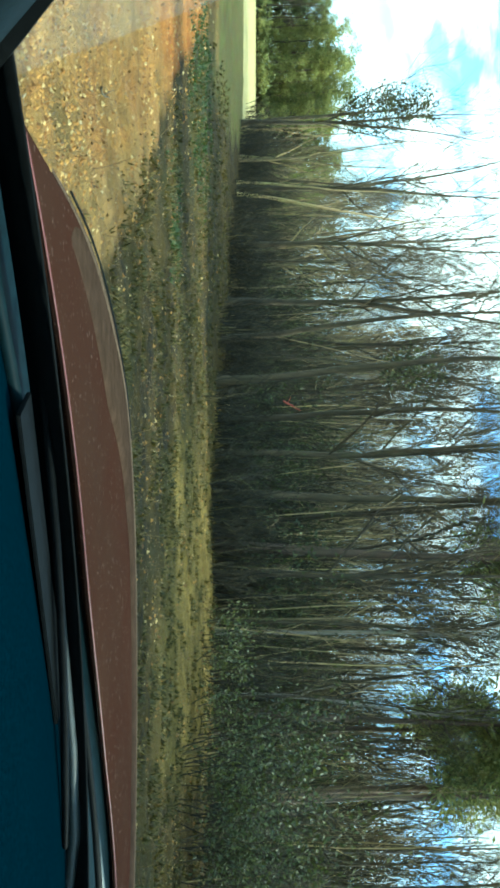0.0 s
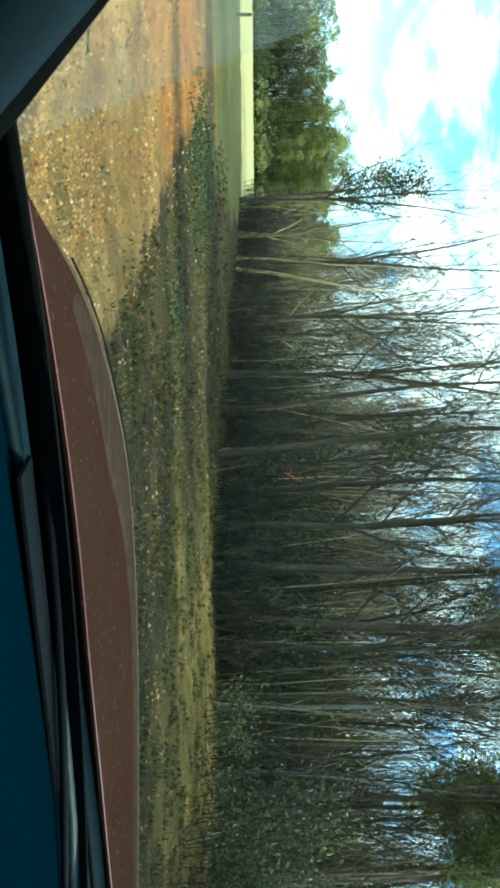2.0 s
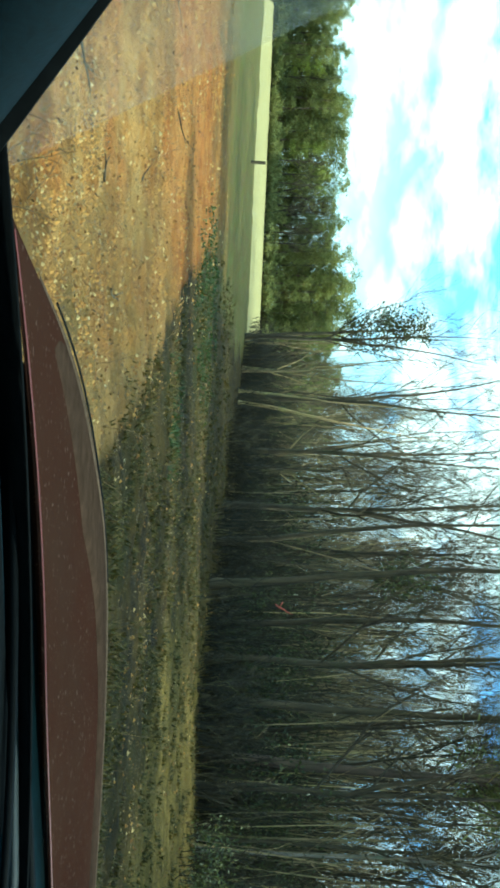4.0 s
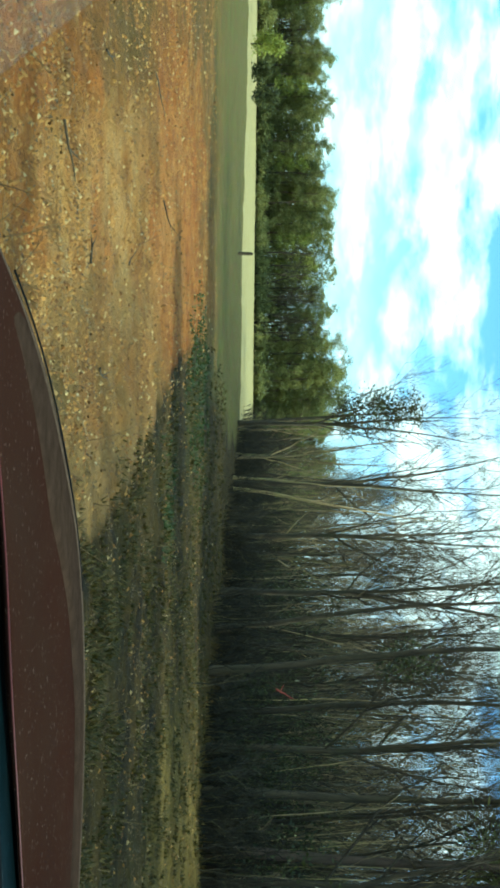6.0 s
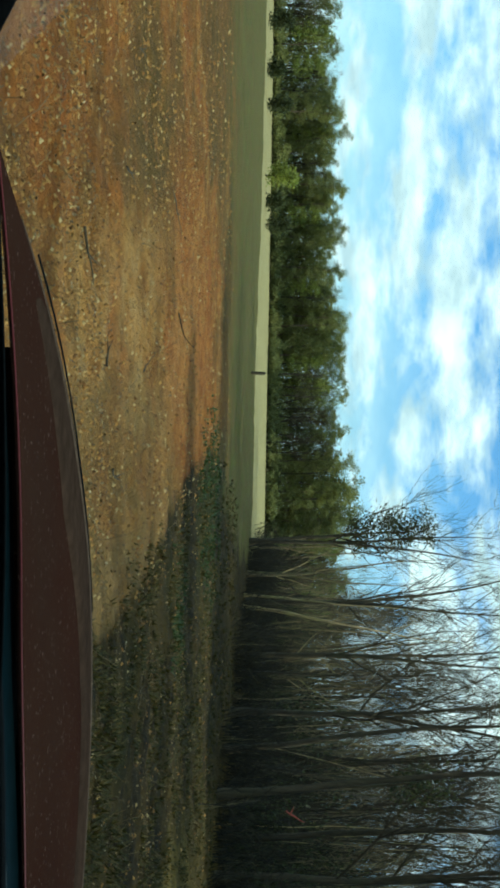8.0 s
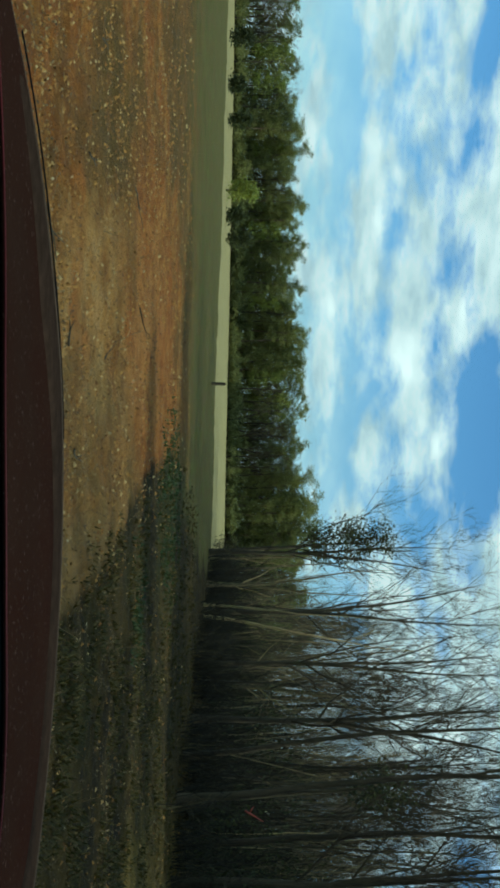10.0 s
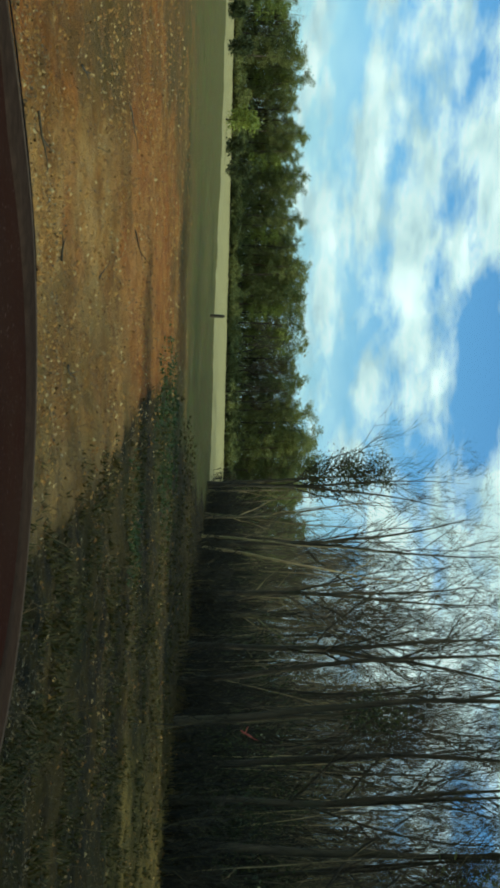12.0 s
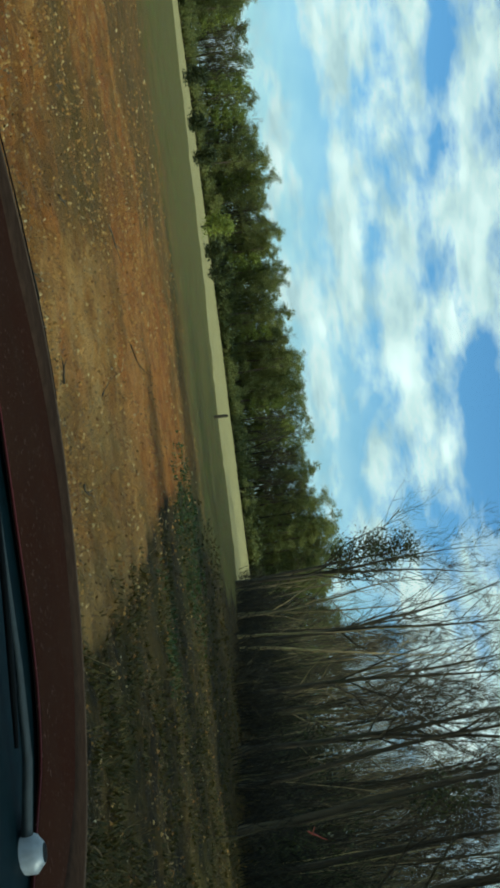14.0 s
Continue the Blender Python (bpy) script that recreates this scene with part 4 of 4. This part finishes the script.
def bonnet_rear(x):
    """Rear edge of the bonnet, which runs further forward past the middle, beyond a broad scuttle."""
    return rear_y(x) + 0.24 * step(x, -0.35, 0.35) * (1 - step(x, 0.5, 0.75))


def bonnet_z(x, y):
    """Height of the bonnet: falls gently to the nose, with a raised middle."""
    k = (y + 0.27) / 1.18
    dome = 0.014 * (1 - step(abs(x) + 0.10 * k, 0.30, 0.40)) * step(y, 0.22, 0.42) * (1 - step(k, 0.66, 0.86))
    return -0.005 - 0.058 * k * k + 0.004 * (1 - (x / 0.71) ** 2) + dome * (1 - 0.6 * k)


def box(bm, m, sx, sy, sz, bevel=0.0):
    r = bmesh.ops.create_cube(bm, size=1.0, matrix=m @ Matrix.Diagonal((sx, sy, sz, 1)))
    if bevel:
        edges = list({e for v in r["verts"] for e in v.link_edges})
        bmesh.ops.bevel(bm, geom=edges, offset=bevel, segments=2, affect="EDGES")


def strip_part(name, rows, material, parent, label="", closed=False, thick=0.0):
    """A sheet through rows of points, with thickness if wanted."""
    cols = len(rows[0])
    me = as_mesh(name, [v for r in rows for v in r], grid_faces(len(rows), cols, closed), material, True)
    ob = part_of(name, me, parent, label)
    if thick:
        s = ob.modifiers.new("thickness", "SOLIDIFY")
        s.thickness, s.offset = thick, -1
    return ob


def build_truck():
    truck = tagged(new("pickup_truck"), "dusty dark red pickup truck standing on the field", "truck")
    truck.matrix_basis = CAR
    crest = crest_line(61)
    # bonnet
    rows = []
    n = 26
    for i in range(n):
        s = i / (n - 1)
        row = []
        for c in crest:
            rx = 0.742 * math.sin(math.pi / 2 * (crest.index(c) / 60 * 2 - 1))
            p = Vector((rx, bonnet_rear(rx), 0)).lerp(c * 0.992, s)
            row.append((p.x, p.y, bonnet_z(p.x, p.y)))
        rows.append(row)
    rows.insert(0, [(x, y + 0.003, z - 0.005) for x, y, z in rows[0]])      # flange turned down at the rear
    bonnet = strip_part("bonnet", rows, PAINT, truck, "dusty red painted bonnet")
    edge = []
    for dy, dz in ((0.0010, 0.0005), (0.0004, 0.0008), (-0.0006, 0.0003), (-0.0008, -0.0006)):
        edge.append([(x, bonnet_rear(x) + dy, bonnet_z(x, bonnet_rear(x)) + dz) for x in np.linspace(-0.735, 0.735, 61)])
    strip_part("bonnet_rear_edge", edge, EDGE_RED, bonnet, "bright clean red rear edge of the bonnet")
    # wings and nose: roll over from the crest line downwards
    prof = [(1.022, -0.002), (1.03, -0.010), (1.04, -0.024), (1.05, -0.05), (1.065, -0.10), (1.075, -0.2), (1.08, -0.36), (1.08, -0.52)]

    def wing(name, lo, hi, label):
        rr = []
        for k, drop in prof:
            row = []
            for i, c in enumerate(crest[lo:hi + 1], lo):
                out = 1 + (k - 1) * min(1.0, min(i, 60 - i) / 10)
                row.append((c.x * out, 0.2 + (c.y - 0.2) * out, bonnet_z(c.x, c.y) - 0.004 + drop))
            rr.append(row)
        return strip_part(name, rr, PAINT, truck, label)
    def band(profile, first=2, last=59):
        """Rows that follow the bonnet's outline, drawn in by k and raised by up."""
        rr = []
        for k, up in profile:
            row = []
            for i, c in list(enumerate(crest))[first:last]:
                w, v = min(1.0, min(i, 60 - i) / 10), min(1.0, min(i, 60 - i) / 14)
                px, py = c.x * (1 + (k - 1) * w), 0.2 + (c.y - 0.2) * (1 + (k - 1) * w)
                row.append((px, py, bonnet_z(px, py) - 0.002 + up * v))
            rr.append(row)
        return rr
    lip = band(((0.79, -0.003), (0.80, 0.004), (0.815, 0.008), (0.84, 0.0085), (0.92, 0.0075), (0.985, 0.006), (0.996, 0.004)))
    # rounded rim strip, whose pale colour paints the highlight along the edge
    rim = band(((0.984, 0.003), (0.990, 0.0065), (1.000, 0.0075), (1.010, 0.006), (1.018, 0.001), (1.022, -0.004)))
    for lo, hi in ((3, 17), (43, 57)):
        seam = Soup()
        seam.tube([Vector((c.x * 0.999, 0.2 + (c.y - 0.2) * 0.999, bonnet_z(c.x, c.y) + 0.0055)) for c in crest[lo:hi + 1]], [0.0014] * (hi - lo + 1), 5)
        part_of("bonnet_seam", seam.mesh("bonnet_seam", BLACK), bonnet)
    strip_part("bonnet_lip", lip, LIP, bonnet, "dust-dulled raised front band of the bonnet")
    strip_part("bonnet_rim", rim, RIM_HIGHLIGHT, bonnet, "dusty rounded front edge of the bonnet with a painted pale highlight")
    wing("wing", 7, 17, "red front wing")
    wing("nose_panel", 17, 43, "red nose panel above the grille")
    wing("wing", 43, 53, "red front wing")
    # scuttle between bonnet and windscreen
    rr = []
    for k in range(6):
        s = k / 5
        rr.append([(x, (bonnet_rear(x) + 0.02) * (1 - s) + (rear_y(x) - 0.162) * s, -0.028 - 0.016 * math.sin(math.pi * s) + 0.004 * s) for x in np.linspace(-0.85, 0.85, 47)])
    strip_part("scuttle_panel", rr, COWL, truck, "black plastic scuttle panel", thick=0.01)
    bm = bmesh.new()
    for i in range(26):
        x = -0.62 + i * 0.05
        box(bm, pose(x, rear_y(x) - 0.055, -0.036, 0, 0, math.degrees(math.atan(2 * 0.371 * x / 0.75 ** 2)) * -1), 0.036, 0.012, 0.006, 0.002)
    part("scuttle_grille", bm, BLACK, truck, "", False)

    # wipers
    def wiper(x0, y0, x1, y1):
        arm = Soup()
        a, b = Vector((x0, y0, -0.02)), Vector((x1, y1, -0.012))
        mid = a.lerp(b, 0.45) + Vector((0, -0.004, 0.012))
        arm.tube([a, a.lerp(mid, 0.5) + Vector((0, 0, 0.006)), mid, mid.lerp(b, 0.5), b], [0.008, 0.007, 0.006, 0.005, 0.004], 6)
        ob = part_of("wiper_arm", arm.mesh("wiper_arm", WIPER, True), truck, "grey metal wiper arm")
        blade = Soup()
        d = (b - a).normalized()
        p0, p1 = mid - d * 0.10 + Vector((0, -0.03, -0.004)), b + d * 0.18 + Vector((0, -0.03, -0.004))
        blade.tube([p0.lerp(p1, t / 8) + Vector((0, 0, 0.008 * math.sin(math.pi * t / 8))) for t in range(9)], [0.003] + [0.0045] * 7 + [0.003], 5)
        part_of("wiper_blade", blade.mesh("wiper_blade", BLACK, True), ob, "black rubber wiper blade")
        piv = Soup()
        piv.tube([a + Vector((0, 0, -0.02)), a + Vector((0, 0, 0.012)), a + Vector((0, 0, 0.022))], [0.024, 0.024, 0.012], 12)
        part_of("pivot_cap", piv.mesh("pivot_cap", PIVOT, True), ob)
    wiper(0.04, 0.005, -0.40, -0.085)
    wiper(0.37, 0.26, -0.10, 0.10)

    # windscreen
    def screen(u, v):
        """u across -1..1, v up 0..1"""
        x = u * (0.855 - 0.03 * v)
        y = rear_y(0.75 * u) - 0.12 - 0.74 * v
        return Vector((x, y, -0.02 + 0.66 * v))
    glass = strip_part("windscreen", [[screen(u, v) for u in np.linspace(-1, 1, 25)] for v in np.linspace(0, 1, 9)], GLASS, truck, "clear slightly dusty windscreen")
    glass.visible_shadow = False
    # dust that the wipers do not reach, on the outer side of the glass
    film = strip_part("dust_film", [[screen(u, v) + Vector((0, 0.004, 0.003)) for u in np.linspace(-0.985, -0.888 + 0.02 * v, 7)] for v in np.linspace(0.0, 0.6, 13)], FILM, glass, "pale dust film beside the wiped part of the glass")
    film.visible_shadow = False
    # black border of the glass, on its inner side
    inner = Vector((0, -0.006, -0.004))
    strip_part("glass_border", [[screen(u, v) + inner for u in np.linspace(-1, 1, 41)] for v in (0.0, 0.025, 0.05)], BLACK, glass, thick=0.002)
    for side in (-1, 1):
        strip_part("glass_border", [[screen(side * (1 - k * (0.028 + 0.092 * (1 - min(1.0, v / 0.30)))), v) + inner for v in np.linspace(0, 1, 31)] for k in (0.0, 0.5, 1.0)], BLACK, glass, thick=0.002)
        # pillar: an outer painted post and an inner trim
        rows = []
        for v in np.linspace(0.05, 1.0, 12):
            c = screen(side * 1.0, v)
            ring = [(0.006, 0.0), (0.05, -0.02), (0.06, -0.07), (0.03, -0.10), (0.0, -0.06), (0.002, -0.02)]
            rows.append([(c.x + side * a, c.y + b, c.z + 0.004) for a, b in ring])
        strip_part("pillar", rows, PAINT, truck, "red painted windscreen pillar", closed=True)
        rows = []
        for v in np.linspace(-0.05, 1.0, 22):
            c = screen(side * (0.985 - 0.075 * (1 - min(1.0, max(0.0, v / 0.30)))), v)
            ring = [(-0.022, -0.022), (0.0, -0.014), (0.05, -0.10), (0.045, -0.15), (-0.01, -0.13), (-0.03, -0.07)]
            rows.append([(c.x + side * a, c.y + b, c.z) for a, b in ring])
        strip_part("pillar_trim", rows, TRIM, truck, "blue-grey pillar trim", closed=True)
    # dashboard top and face
    rows = []
    for k, (dy, z) in enumerate([(0.0, -0.045), (-0.03, -0.030), (-0.10, -0.024), (-0.20, -0.022), (-0.30, -0.03), (-0.38, -0.05), (-0.42, -0.10), (-0.43, -0.2), (-0.40, -0.40)]):
        rows.append([(x, rear_y(x) * (1 - 0.08 * k) - 0.125 + dy, z + 0.006 * math.cos(x * 5)) for x in np.linspace(-0.80, 0.80, 47)])
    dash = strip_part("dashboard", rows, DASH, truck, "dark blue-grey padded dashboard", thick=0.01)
    for x in (-0.36, 0.36):
        bm = bmesh.new()
        box(bm, pose(x, rear_y(x) - 0.183, -0.0125, 0, 0, -math.degrees(math.atan(2 * 0.371 * x / 0.75 ** 2))), 0.34, 0.045, 0.004, 0.001)
        part("defrost_vent", bm, BLACK, dash, "", False)
    # cab
    bm = bmesh.new()
    box(bm, pose(0, -1.48, 0.67), 1.74, 1.33, 0.05, 0.02)
    part("roof", bm, PAINT, truck)
    bm = bmesh.new()
    box(bm, pose(0, -1.48, 0.632), 1.64, 1.27, 0.02, 0.005)
    part("headliner", bm, TRIM, truck)
    bm = bmesh.new()
    box(bm, pose(0, -2.13, -0.17), 1.74, 0.05, 1.62, 0.02)
    part("cab_back", bm, PAINT, truck)
    bm = bmesh.new()
    box(bm, pose(0, -1.15, -0.78), 1.5, 2.0, 0.06, 0.02)
    part("cab_floor", bm, BLACK, truck)
    for side in (-1, 1):
        bm = bmesh.new()
        box(bm, pose(side * 0.88, -1.30, -0.42), 0.07, 1.60, 0.72, 0.03)
        door = part("door", bm, PAINT, truck)
        bm = bmesh.new()
        box(bm, pose(side * 0.925, -1.85, -0.18), 0.03, 0.16, 0.03, 0.01)
        part("handle", bm, BLACK, door)
        bm = bmesh.new()
        box(bm, pose(side * 0.82, -2.02, 0.29), 0.06, 0.16, 0.74, 0.02)
        part("rear_pillar", bm, PAINT, truck)
        bm = bmesh.new()
        box(bm, pose(side * 0.78, -3.0, -0.42), 0.06, 1.65, 0.5, 0.02)
        part("bed_side", bm, PAINT, truck)
        bm = bmesh.new()
        box(bm, pose(side * 0.54, 0.76, -0.22, 0, 0, -side * 28), 0.26, 0.06, 0.12, 0.02)
        part("headlight", bm, LAMP, truck, "clear headlight")
        bm = bmesh.new()
        box(bm, pose(side * 0.69, 0.52, -0.37), 0.24, 0.90, 0.12, 0.045)
        part("fender", bm, PAINT, truck, "red rounded front fender")
        for y in (0.22, -2.95):
            prof2 = [(-0.10, 0.24), (-0.11, 0.33), (-0.07, 0.36), (0.07, 0.36), (0.11, 0.33), (0.10, 0.24)]
            rr = [[(side * 0.68 + a, y + r * math.cos(w), -0.79 + r * math.sin(w)) for w in np.linspace(0, 2 * math.pi, 33)[:-1]] for a, r in prof2]
            wheel = strip_part("tyre", rr, RUBBER, truck, "", closed=True)
            bm = bmesh.new()
            bmesh.ops.create_cone(bm, cap_ends=True, segments=28, radius1=0.24, radius2=0.20, depth=0.16, matrix=pose(side * 0.70, y, -0.79, 0, 90 * side))
            part("rim", bm, CHROME, wheel, "", False)
    bm = bmesh.new()
    box(bm, pose(0, -3.0, -0.55), 1.5, 1.65, 0.05, 0.01)
    box(bm, pose(0, -3.82, -0.42), 1.5, 0.05, 0.5, 0.02)
    part("bed", bm, PAINT, truck)
    bm = bmesh.new()
    box(bm, pose(0, 0.96, -0.22), 0.72, 0.05, 0.16, 0.02)
    part("grille", bm, BLACK, truck)
    bm = bmesh.new()
    box(bm, pose(0, 1.0, -0.55), 1.5, 0.12, 0.18, 0.04)
    part("bumper", bm, CHROME, truck)
    bm = bmesh.new()
    for side in (-1, 1):
        box(bm, pose(side * 0.42, -1.3, -0.72), 0.09, 4.6, 0.12, 0.01)
    part("chassis", bm, BLACK, truck)
    return truck


build_truck()
